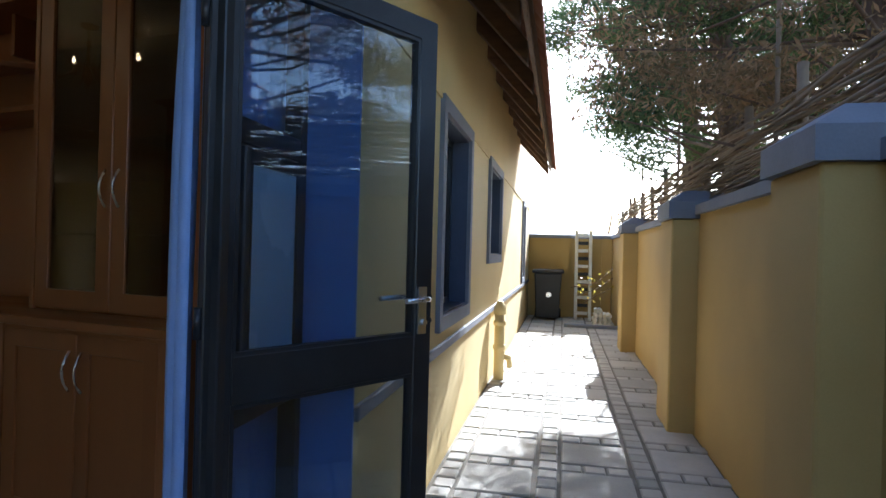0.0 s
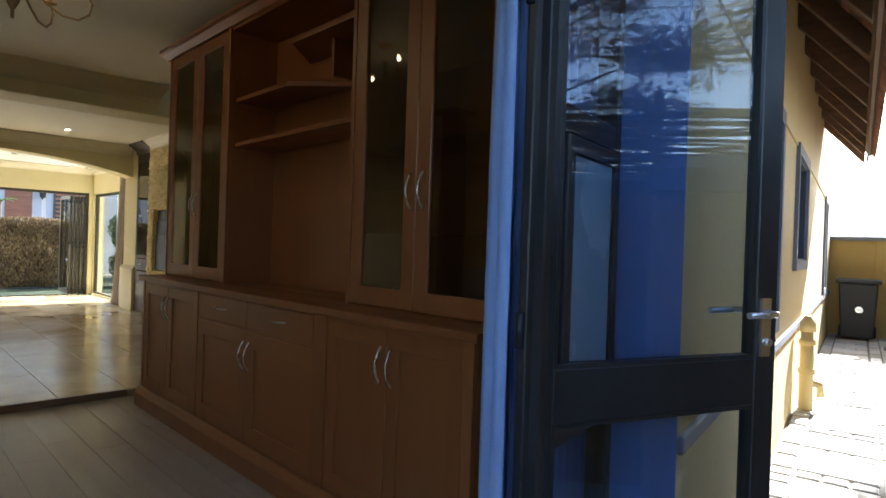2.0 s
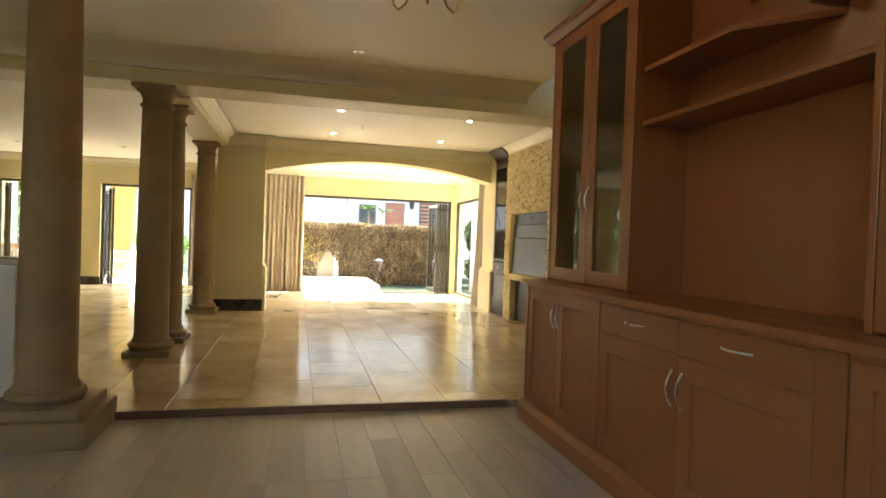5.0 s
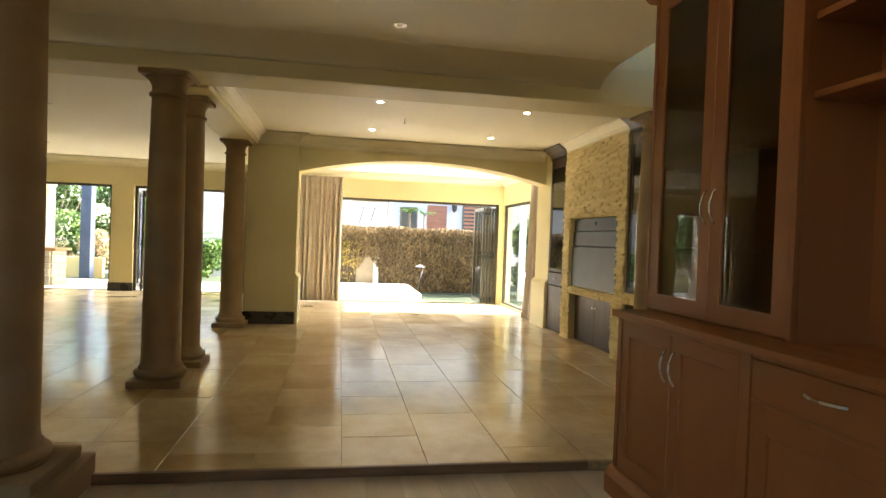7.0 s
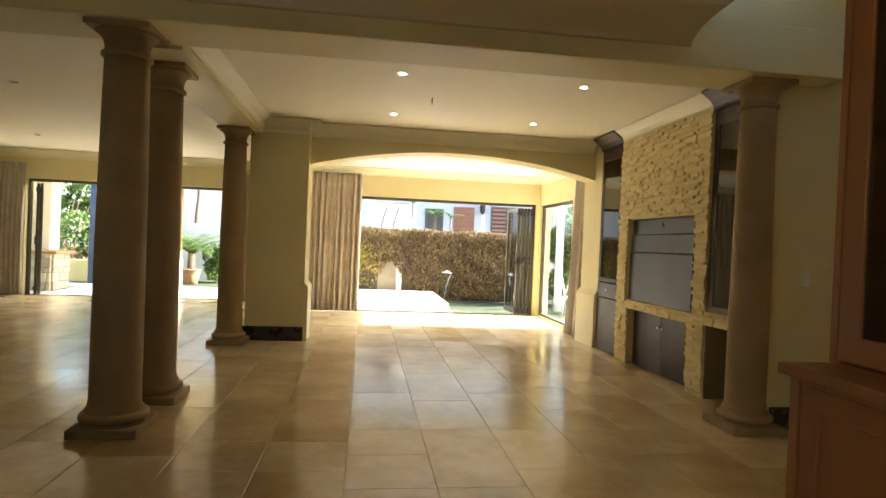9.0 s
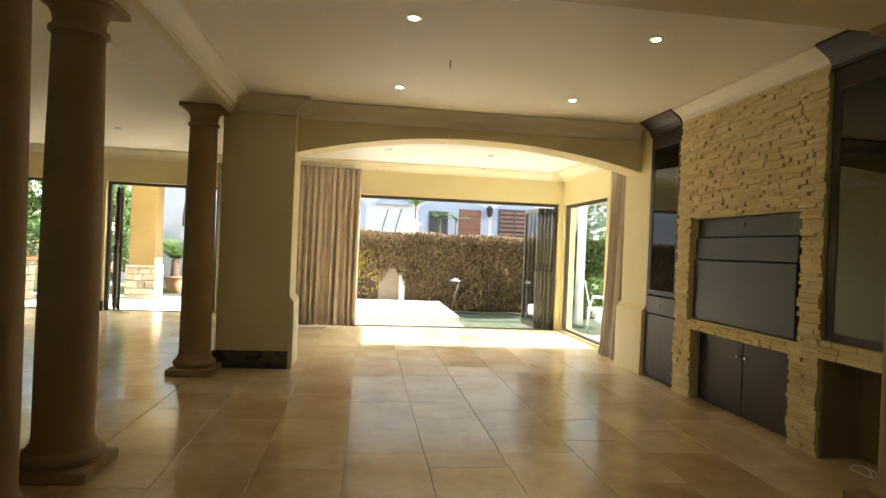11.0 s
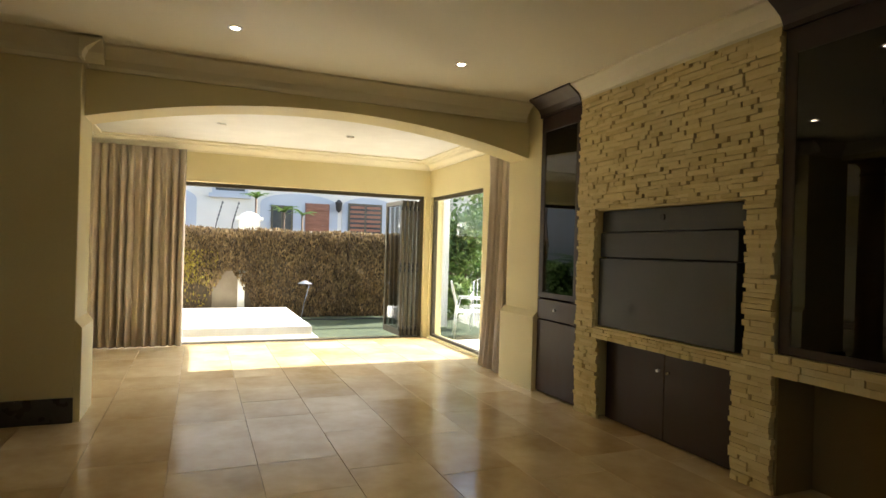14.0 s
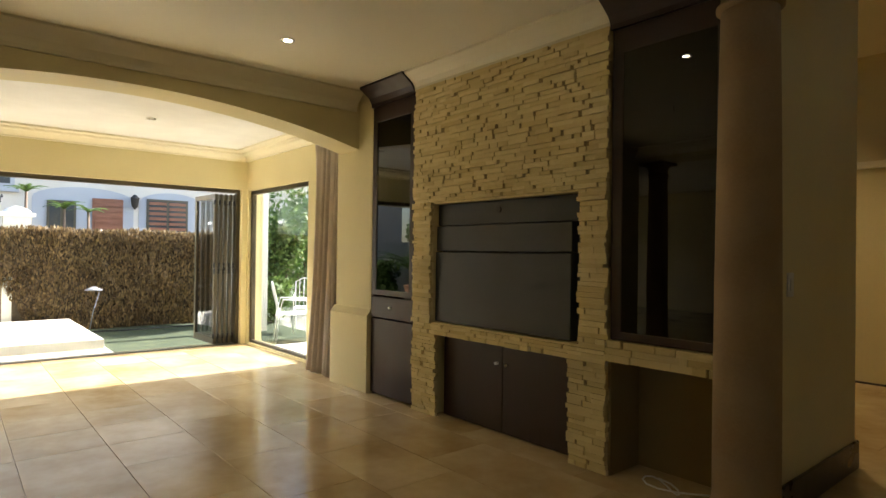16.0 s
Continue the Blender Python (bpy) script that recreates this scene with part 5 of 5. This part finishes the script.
# creeper hedge on the boundary wall behind the terrace
def hedge():
    rng = random.Random(12)
    g = thing("hedge", "dry brown creeper hedge with a bare patch and some yellow leaves", "hedge", (-17.6, 3, -0.125))
    boxpart("wall_behind", (-17.95, -17.75, -1.0, 4.9, -0.2, 1.62), EARTH, g, "pale plastered garden wall")
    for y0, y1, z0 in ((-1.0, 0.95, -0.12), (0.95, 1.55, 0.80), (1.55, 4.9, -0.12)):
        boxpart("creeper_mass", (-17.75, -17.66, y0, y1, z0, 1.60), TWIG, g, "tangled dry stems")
    bm, ye = bmesh.new(), bmesh.new()
    for i in range(38000):
        y, z = rng.uniform(-1.0, 4.95), rng.uniform(-0.1, 1.63)
        if abs(y - 1.25) < 0.42 * max(0, (0.85 - z) / 0.75) + 0.05 and z < 0.82:
            continue
        if y < 0.9 and z < 0.45 + 0.1 * math.sin(y * 3) and rng.random() < 0.8:
            continue
        d = 0.18 + 0.025 * math.sin(y * 2.3) + 0.02 * math.sin(y * 6.1 + z * 5) + (0.04 if z > 1.45 else 0)
        x = -17.75 + d * rng.uniform(0.1, 1.0)
        yellow = rng.random() < (0.55 * max(0, 1 - abs(y - 0.45) / 0.7) * (z < 1.2))
        leaf_mesh(ye if yellow else bm, (x, y, z + 0.02 * math.sin(y * 4)), rng.uniform(0.02, 0.04), rng, 2.3, 0.75)
    tagged(part("leaves", bm, HEDGELEAF, g), kind="stuff")
    tagged(part("yellow_leaves", ye, YELLEAF, g), kind="stuff")
    bm = bmesh.new()
    for k in range(160):
        y = rng.uniform(-1, 4.9)
        if 0.8 < y < 1.7:
            continue
        pts = [(-17.73, y, -0.12)]
        for i in range(4):
            pts.append((-17.72 + rng.uniform(0, 0.08), pts[-1][1] + rng.uniform(-0.15, 0.15), pts[-1][2] + rng.uniform(0.3, 0.45)))
        tube(bm, pts, 0.009, 5, 0.004)
    tagged(part("twigs", bm, TWIG, g), kind="stuff")


hedge()
g = thing("gate_pier", "white capped pier in the garden wall", "pier", (-17.85, 1.62, 0))
boxpart("shaft", (-18.0, -17.70, 1.42, 1.80, -0.2, 1.80), WHITE, g)
bm = bmesh.new()
box(bm, -18.06, -17.64, 1.36, 1.86, 1.80, 1.86)
lathe(bm, [(0.22, 1.86), (0.14, 1.93), (0.03, 1.97)], -17.85, 1.61, 4)
part("cap", bm, WHITE, g)
for y in (0.98, 1.28):
    bm = bmesh.new()
    tube(bm, [(-17.85, y, 1.55), (-17.85, y + 0.02, 1.72), (-17.85, y + 0.13, 2.16)], 0.010, 6)
    rod = part("wire_bracket", bm, BLACKMATT)
    tagged(rod, "slanted black bracket of the fence wires on the wall", "bracket", "fence wire brackets")
    for k in range(5):
        bm = bmesh.new()
        tube(bm, [(-17.85, y + 0.035 + 0.022 * k, 1.80 + 0.08 * k), (-17.82, y + 0.04 + 0.022 * k, 1.80 + 0.08 * k)], 0.018, 8)
        part("insulator", bm, BLACKMATT, rod)
g = thing("garden_lamp", "slender curved garden lamp on the lawn", "lamp", (-16.9, 2.55, -0.125))
bm = bmesh.new()
tube(bm, [(-16.9, 2.52, -0.12), (-16.9, 2.58, 0.25), (-16.9, 2.66, 0.55), (-16.9, 2.66, 0.62), (-16.9, 2.60, 0.66)], 0.008, 6)
part("stem", bm, GREYTRIM, g)
bm = bmesh.new()
lathe(bm, [(0.02, 0.66), (0.13, 0.61), (0.135, 0.60), (0.02, 0.64)], -16.9, 2.58, 20)
part("shade", bm, GREYTRIM, g)
bm = bmesh.new()
tube(bm, [(-17.2, 2.6, -0.11), (-17.0, 3.2, -0.10), (-17.05, 4.0, -0.10), (-16.9, 4.8, -0.10)], 0.014, 6)
tagged(part("hosepipe", bm, BLACKMATT), "dark hosepipe lying along the lawn edge", "hose")


# neighbouring house beyond the hedge
def neighbour():
    g = thing("house", "pale rendered neighbouring house in shade", "house", (-26.3, 3, -0.3))
    wall_x = -26.0
    boxpart("wall", (-30, wall_x, -8, 16, -0.3, 7.0), NEIGH, g)
    boxpart("roof", (-31, wall_x + 0.6, -8.6, 16.6, 7.0, 7.2), ROOFT, g)
    for y0, y1 in ((2.55, 5.15), (5.30, 7.2), (-1.2, 0.6)):
        bm = bmesh.new()
        mid, hw = (y0 + y1) / 2, (y1 - y0) / 2
        out = [(y0, -0.2), (y1, -0.2), (y1, 2.72)] + [(mid + hw * math.cos(math.pi * k / 12), 2.72 + 0.36 * math.sin(math.pi * k / 12)) for k in range(1, 12)] + [(y0, 2.72)]
        prism(bm, out, "x", wall_x, wall_x + 0.02)
        part("arched_recess", bm, NEIGHARCH, g, "blue-grey arched recess")
    for y0, y1, z0, z1 in ((2.9, 3.62, 1.2, 2.66), (5.52, 6.75, 1.3, 2.86), (-0.5, 0.25, 1.2, 2.7)):
        w = boxpart("window", (wall_x + 0.02, wall_x + 0.06, y0, y1, z0, z1), BRONZE, g)
        ym = (y0 + y1) / 2
        for a, b in ((y0 + 0.06, ym - 0.03), (ym + 0.03, y1 - 0.06)):
            boxpart("pane", (wall_x + 0.055, wall_x + 0.066, a, b, z0 + 0.06, z1 - 0.06), NEIGHWIN, w)
            if y0 > 5:
                for k in range(9):
                    boxpart("slat", (wall_x + 0.066, wall_x + 0.08, a + 0.01, b - 0.01, z0 + 0.10 + 0.16 * k, z0 + 0.19 + 0.16 * k), NEIGHDOOR, w)
    d = boxpart("door", (wall_x + 0.02, wall_x + 0.07, 4.03, 4.85, 0.2, 2.78), NEIGHDOOR, g, "red-brown slatted timber door")
    for k in range(9):
        boxpart("slat", (wall_x + 0.07, wall_x + 0.085, 4.09, 4.79, 1.2 + 0.17 * k, 1.33 + 0.17 * k), NEIGHDOOR, d)
    bm = bmesh.new()
    lathe(bm, [(0.02, 2.52), (0.09, 2.58), (0.12, 2.82), (0.14, 2.84), (0.03, 2.95)], wall_x + 0.18, 5.15, 8)
    tube(bm, [(wall_x, 5.15, 2.60), (wall_x + 0.18, 5.15, 2.50)], 0.02, 6)
    part("wall_lantern", bm, BLACKMATT, g, "black wall lantern")
    w = boxpart("window", (wall_x, wall_x + 0.05, 1.05, 2.15, 2.95, 4.2), NEIGHARCH, g)
    boxpart("pane", (wall_x + 0.045, wall_x + 0.06, 1.15, 2.05, 3.05, 4.1), NEIGHWIN, w)
    boxpart("sill", (wall_x, wall_x + 0.12, 0.95, 2.25, 2.82, 2.95), NEIGHARCH, w)


neighbour()


def palm(x, y, z, fronds, length, leaf, seed, label, trunk):
    rng = random.Random(seed)
    g = thing("palm", label, "plant", (x, y, -0.13))
    bm = bmesh.new()
    tube(bm, [(x, y, -0.13), (x + 0.02, y, z * 0.5), (x, y, z)], trunk, 8, trunk * 0.8)
    part("trunk", bm, BARK, g)
    for k in range(fronds):
        a, up = 2 * math.pi * k / fronds + rng.uniform(-0.2, 0.2), rng.uniform(0.5, 1.25)
        pts = []
        for i in range(9):
            s = i / 8 * length
            pts.append(Vector((x + s * math.cos(a) * math.cos(up * (1 - s / length * 0.8)), y + s * math.sin(a) * math.cos(up * (1 - s / length * 0.8)), z + s * math.sin(up) - 0.55 * s * s / length)))
        bm = bmesh.new()
        tube(bm, pts, 0.008, 4, 0.003)
        for i in range(1, 9):
            for t in (0.0, 0.33, 0.66):
                p = pts[i - 1] + (pts[i] - pts[i - 1]) * t
                d = (pts[i] - pts[i - 1]).normalized()
                s = d.cross(Vector((0, 0, 1))).normalized()
                w = length * 0.26 * (1 - abs(i - 4) / 7)
                for sg in (-1, 1):
                    e = p + (s * sg + d * 0.6).normalized() * w - Vector((0, 0, w * 0.15))
                    bm.faces.new([bm.verts.new(q) for q in (p, p + d * 0.03, e)])
        part("frond", bm, leaf, g)


palm(-20.2, -4.2, 0.75, 24, 1.5, GREENLEAF, 3, "green cycad with arching fronds in a clay pot", 0.12)
bm = bmesh.new()
lathe(bm, [(0.17, -0.13), (0.22, 0.1), (0.26, 0.27), (0.28, 0.28), (0.26, 0.30)], -20.2, -4.2, 24)
tagged(part("plant_pot", bm, TERRA), "round terracotta pot under the cycad", "pot")
palm(-24.6, 3.15, 2.35, 11, 0.5, GREENLEAF, 5, "slim potted palm by the neighbouring house", 0.04)
palm(-24.6, 2.3, 2.75, 11, 0.5, GREENLEAF, 6, "slim palm by the neighbouring house", 0.04)
palm(-24.8, 3.75, 2.3, 10, 0.5, GREENLEAF, 7, "slim potted palm by the neighbouring house", 0.04)

# patio posts, counter and garden wall beyond the big room
def patio_post(y0, y1, x0, label, plaster=SHADEDP):
    g = thing("patio_post", label, "post", ((x0 - 0.25), (y0 + y1) / 2, -0.04), "patio posts")
    boxpart("shaft", (x0 - 0.45, x0, y0, y1, 0.68, 2.75), plaster, g, "", 0.01)
    boxpart("core", (x0 - 0.47, x0 + 0.02, y0 - 0.02, y1 + 0.02, -0.05, 0.68), ROUGHSTONE, g)
    rng = random.Random(int(-y0 * 10))
    z = -0.04
    while z < 0.66:
        h = min(rng.uniform(0.1, 0.17), 0.68 - z)
        y = y0 - 0.05
        while y < y1 + 0.04:
            w = min(rng.uniform(0.14, 0.28), y1 + 0.05 - y)
            bm = bmesh.new()
            box(bm, x0, x0 + 0.05 + rng.uniform(0, 0.03), y + 0.004, y + w - 0.004, z + 0.004, z + h - 0.004)
            soften(bm, 0.012)
            part("stone", bm, ROUGHSTONE, g)
            y += w
        z += h


# default plaster carries the patio roof's shade in its colour
patio_post(-4.33, -3.80, -17.5, "cream patio post on a rough stone foot, shade put into its plaster")
patio_post(-7.2, -6.58, -17.5, "pale grey patio post on a rough stone foot", NEIGH)
g = thing("counter", "outdoor counter with an orange-brown wooden top on rough stone", "counter", (-16.6, -7.0, -0.04))
boxpart("top", (-17.05, -16.2, -7.6, -5.80, 0.74, 0.80), BRAAIW, g, "", 0.01)
boxpart("base", (-16.98, -16.3, -7.5, -5.94, -0.05, 0.74), ROUGHSTONE, g, "", 0.02)
rng = random.Random(52)
z = -0.04
while z < 0.72:
    h = min(rng.uniform(0.11, 0.19), 0.735 - z)
    y = -7.5
    while y < -5.95:
        w = min(rng.uniform(0.16, 0.34), -5.93 - y)
        boxpart("stone", (-16.3, -16.255 + rng.uniform(0, 0.03), y + 0.004, y + w - 0.004, z + 0.004, z + h - 0.004), ROUGHSTONE, g, "", 0.012)
        y += w
    x = -16.98
    while x < -16.31:
        w = min(rng.uniform(0.16, 0.3), -16.30 - x)
        boxpart("stone", (x + 0.004, x + w - 0.004, -5.94, -5.90 + rng.uniform(0, 0.02), z + 0.004, z + h - 0.004), ROUGHSTONE, g, "", 0.012)
        x += w
    z += h
structure(boxpart("wall_patio_south", (-17.5, -15.25, -7.9, -7.7, -0.1, 2.75), NEIGH), "pale grey wall beside the patio")
structure(boxpart("trim_patio_band", (-17.5, -15.25, -7.7, -7.67, 0.8, 1.0), BLUEBAND), "blue painted band on the patio wall")
structure(boxpart("beam_patio", (-17.95, -17.5, -7.9, -1.2, 2.42, 2.748), CREAM), "cream beam over the patio posts")
structure(boxpart("ceiling_patio", (-17.95, -15.25, -7.9, -1.2, 2.75, 2.95), CREAM), "patio roof slab")
structure(boxpart("wall_garden", (-22.2, -22.0, -5.4, -1.0, -0.3, 1.62), NEIGH), "pale plastered garden wall")
g = thing("garden_post", "dark blue-grey square post at the end of the planter wall", "post", (-19.85, -6.56, -0.13))
boxpart("shaft", (-20.0, -19.7, -6.70, -6.42, -0.14, 2.70), NAVY, g, "", 0.01)
boxpart("cap", (-20.04, -19.66, -6.74, -6.38, 2.70, 2.78), NAVY, g, "", 0.01)
structure(boxpart("wall_patio_low", (-20.2, -20.0, -9.5, -6.2, -0.2, 0.45), EXTHOUSE), "low sunlit plastered planter wall")
bush("shrub", "dense sunlit green shrub by the garden wall", "shrub", (-21.6, -8.4, -0.13), (1.2, 2.2, 1.7), 15000, 0.065, GREENLEAF, 31)
bush("shrub", "dense green shrub by the garden wall", "shrub", (-21.8, -6.3, -0.13), (0.8, 1.1, 1.6), 7000, 0.06, GREENLEAF, 32)
bush("shrub", "dry pale shrub on the lawn edge", "shrub", (-20.6, -7.2, -0.13), (0.5, 1.6, 0.75), 4200, 0.045, DRYLEAF, 33)
bush("shrub", "dark leafy shrub beside the cycad", "shrub", (-20.9, -3.5, -0.13), (0.5, 0.6, 0.7), 2200, 0.08, GREENLEAF, 34)
pine((-24.5, -5.3, -0.3), 4.6, (0.2, 0.2), 1.2, 21, "slender green tree beyond the garden wall", GREENLEAF, 22, 70, 0.09, 0.5)
pine((-24.5, -10.0, -0.3), 5.2, (0.2, 0.2), 2.0, 22, "leafy green tree beyond the garden wall", GREENLEAF, 34, 110, 0.10, 0.3)

# side garden seen through the bay window
structure(boxpart("wall_side_garden", (-17.7, -10.0, 9.2, 9.4, -0.3, 1.7), NEIGH), "pale plastered garden wall")
bush("shrub", "tall green shrub in the side garden", "shrub", (-16.9, 5.75, -0.13), (0.7, 0.75, 1.2), 6500, 0.065, GREENLEAF, 41)
bush("shrub", "tall green shrub in the side garden", "shrub", (-19.6, 7.8, -0.13), (1.4, 1.4, 1.5), 6200, 0.085, GREENLEAF, 42)
structure(boxpart("wall_side_post", (-15.9, -15.75, 4.93, 5.06, -0.2, 2.9), WHITE), "white plastered veranda post")


def garden_chair(m, label):
    g = thing("garden_chair", label, "chair", group="white garden chairs", local=m)
    for sx in (-0.22, 0.22):
        bm = bmesh.new()
        tube(bm, [(sx, -0.24, 0), (sx, -0.22, 0.42), (sx, -0.24, 0.64), (sx, 0.18, 0.66), (sx, 0.24, 0.44), (sx, 0.28, 0)], 0.012, 8)
        part("side_frame", bm, CHAIRM, g)
    bm = bmesh.new()
    tube(bm, [(-0.22, 0.22, 0.42), (-0.22, 0.32, 0.86), (-0.1, 0.33, 0.92), (0.1, 0.33, 0.92), (0.22, 0.32, 0.86), (0.22, 0.22, 0.42)], 0.012, 8)
    part("back_frame", bm, CHAIRM, g)
    for k in range(5):
        bm = bmesh.new()
        tube(bm, [(-0.15 + 0.075 * k, 0.22, 0.43), (-0.15 + 0.075 * k, 0.325, 0.90)], 0.006, 6)
        part("back_slat", bm, CHAIRM, g)
    for k in range(7):
        boxpart("seat_slat", (-0.22, 0.22, -0.22 + 0.063 * k, -0.175 + 0.063 * k, 0.42, 0.435), CHAIRM, g)


garden_chair(Matrix.Translation((-14.5, 4.95, -0.125)) @ Matrix.Rotation(radians(160), 4, "Z"), "white metal garden chair in the side garden")
garden_chair(Matrix.Translation((-15.3, 5.6, -0.125)) @ Matrix.Rotation(radians(60), 4, "Z"), "white metal garden chair in the side garden")
g = thing("garden_table", "small white garden table between the chairs", "table", (-14.3, 5.7, -0.10))
bm = bmesh.new()
lathe(bm, [(0.32, 0.52), (0.34, 0.53), (0.34, 0.55), (0.32, 0.56)], -14.3, 5.75, 28)
part("tabletop", bm, CHAIRM, g)
bm = bmesh.new()
lathe(bm, [(0.2, -0.10), (0.03, -0.06), (0.025, 0.52)], -14.3, 5.75, 16)
part("pedestal", bm, CHAIRM, g)

# trailing plant on the far pier of the alley
rng = random.Random(77)
g = thing("creeper", "sunlit yellow-green creeper on the alley wall", "plant", local=ALLEY)
bm, st = bmesh.new(), bmesh.new()
for k in range(3):
    pts = [(1.45, 10.0, 0.75 + 0.15 * k), (1.2, 9.9, 0.62 + 0.1 * k), (1.0 - 0.1 * k, 9.8, 0.5 + 0.12 * k)]
    tube(st, pts, 0.006, 5)
    for i in range(9):
        t = rng.uniform(0, 1)
        p = Vector(pts[0]).lerp(Vector(pts[2]), t)
        leaf_mesh(bm, (p.x + rng.uniform(-0.06, 0.06), p.y + rng.uniform(-0.06, 0.06), p.z + rng.uniform(-0.06, 0.06)), 0.042, rng, 1.4)
part("stems", st, BARK, g)
tagged(part("leaves", bm, YELLEAF, g), kind="stuff")

# ---- pieces of floors and paving ----
def slab_mesh(name, lx, ly, h, mat, bevel=0.003):
    """A slab with its low corner at the origin and eased top edges."""
    b = bevel
    v = [(0, 0, 0), (lx, 0, 0), (lx, ly, 0), (0, ly, 0), (0, 0, h - b), (lx, 0, h - b), (lx, ly, h - b), (0, ly, h - b), (b, b, h), (lx - b, b, h), (lx - b, ly - b, h), (b, ly - b, h)]
    f = [(0, 3, 2, 1), (0, 1, 5, 4), (1, 2, 6, 5), (2, 3, 7, 6), (3, 0, 4, 7), (4, 5, 9, 8), (5, 6, 10, 9), (6, 7, 11, 10), (7, 4, 8, 11), (8, 9, 10, 11)]
    me = bpy.data.meshes.new(name)
    me.from_pydata(v, [], f)
    me.materials.append(mat)
    return me


def add_slab(V, F, x, y, z, lx, ly, h, b=0.003):
    n = len(V)
    V += [(x + p, y + q, z + r) for p, q, r in ((0, 0, 0), (lx, 0, 0), (lx, ly, 0), (0, ly, 0), (0, 0, h - b), (lx, 0, h - b), (lx, ly, h - b), (0, ly, h - b), (b, b, h), (lx - b, b, h), (lx - b, ly - b, h), (b, ly - b, h))]
    F += [tuple(n + i for i in f) for f in ((0, 1, 5, 4), (1, 2, 6, 5), (2, 3, 7, 6), (3, 0, 4, 7), (4, 5, 9, 8), (5, 6, 10, 9), (6, 7, 11, 10), (7, 4, 8, 11), (8, 9, 10, 11))]


def tiled_floor():
    rng = random.Random(21)
    floor = bpy.data.objects["floor"]
    gap, wy = 0.0022, 0.495
    meshes = {}
    count, V, F = 0, [], []
    rows = sorted(range(-15, 16), key=lambda k: abs(0.56 + wy * k - 0.9))
    for k in rows:
        y = 0.56 + wy * k
        x = -4.96 - rng.choice((0.0, 0.25, 0.5)) * 0.99
        spans = [(-4.96, x)] if x < -4.97 else []
        while x > -15.2:
            L = rng.choice((0.495, 0.495, 0.745, 0.995))
            spans.append((x, x - L))
            x -= L
        for a, b in spans:
            b = max(b, -15.25 if y + wy < -0.6 else -14.05 if y < 3.9 else -11.2)
            lx = round(a - b - gap, 3)
            if b < -15.25 or y < -6.6 or y + wy > 8.0 or lx < 0.1:
                continue
            h = 0.006
            if count < 300 and b > -14.1 and -2.0 < y < 3.6:
                if lx not in meshes:
                    meshes[lx] = slab_mesh("floor_tile", lx, wy - gap, h, TILE, 0.002)
                ob = new("floor_tile", meshes[lx])
                ob.parent = floor
                ob.location = (b, y, -0.006 + rng.uniform(-0.0006, 0.0006))
                count += 1
            else:
                add_slab(V, F, b, y, -0.006, lx, wy - gap, h, 0.002)
    me = bpy.data.meshes.new("floor_tiles_rest")
    me.from_pydata(V, [], F)
    me.materials.append(TILE_FAR)
    ob = new("floor_tiles_rest", me)
    ob.parent = floor
    tagged(ob, kind="stuff")


def plank_floor():
    rng = random.Random(22)
    floor = bpy.data.objects["floor_lower"]
    wy, meshes = 0.2, {}
    for k in range(-35, 10):
        y = 0.49 + wy * k
        if y < -6.6 or y + wy > 2.56:
            continue
        a = -4.935
        first = True
        while a < -0.62:
            L = rng.choice((0.6, 0.9, 1.2)) if first else 1.29
            L = min(L, -0.60 - a)
            lx = round(L - 0.0015, 4)
            if lx > 0.05:
                if lx not in meshes:
                    meshes[lx] = slab_mesh("plank", lx, wy - 0.0015, 0.005, PLANK, 0.0008)
                ob = new("plank", meshes[lx])
                ob.parent = floor
                ob.location = (a, y, FLOOR_LOW - 0.005)
            a += L
            first = False


def alley_paving():
    rng = random.Random(23)
    bed = bpy.data.objects["pavement"]
    cell, flag, cob = 0.60, 0.44, 0.145
    meshes = {}
    V, F, n = [], [], 0
    z = GROUND_Z - 0.024

    def place(name, u, v, lu, lv, near):
        nonlocal n
        h = 0.024 + rng.uniform(-0.006, 0.004)
        if near and n < 295:
            key = (round(lu, 2), round(lv, 2))
            if key not in meshes:
                meshes[key] = slab_mesh(name, key[0], key[1], 0.024, PAVE, 0.008)
            ob = new(name, meshes[key])
            ob.parent = bed
            ob.location = (u, v, z + rng.uniform(-0.003, 0.004))
            ob.rotation_euler = (0, 0, rng.uniform(-0.02, 0.02))
            n += 1
        else:
            add_slab(V, F, u, v, z, lu, lv, h, 0.008)
    for r in range(-8, 23):
        v = -0.1 + cell * r
        near = 2.2 < v < 6.4
        for c in range(3):
            u = -0.06 + cell * c
            for k in range(4):
                place("cobble", u + 0.008, v + 0.008 + 0.147 * k + rng.uniform(0, 0.006), 0.125, 0.129, near)
            if u + 0.15 + flag < 1.78:
                place("flagstone", u + 0.150, v + 0.153, min(flag - 0.009, 1.70 - u - 0.16), flag - 0.009, near)
                for k in range(3):
                    if u + 0.152 + 0.145 * k + 0.135 < 1.72:
                        place("cobble", u + 0.154 + 0.145 * k, v + 0.008, 0.129, 0.125, near)
    me = bpy.data.meshes.new("paving_rest")
    me.from_pydata(V, [], F)
    me.materials.append(PAVE_FAR)
    ob = new("paving_rest", me)
    ob.parent = bed
    tagged(ob, kind="stuff")


tiled_floor()
plank_floor()
alley_paving()
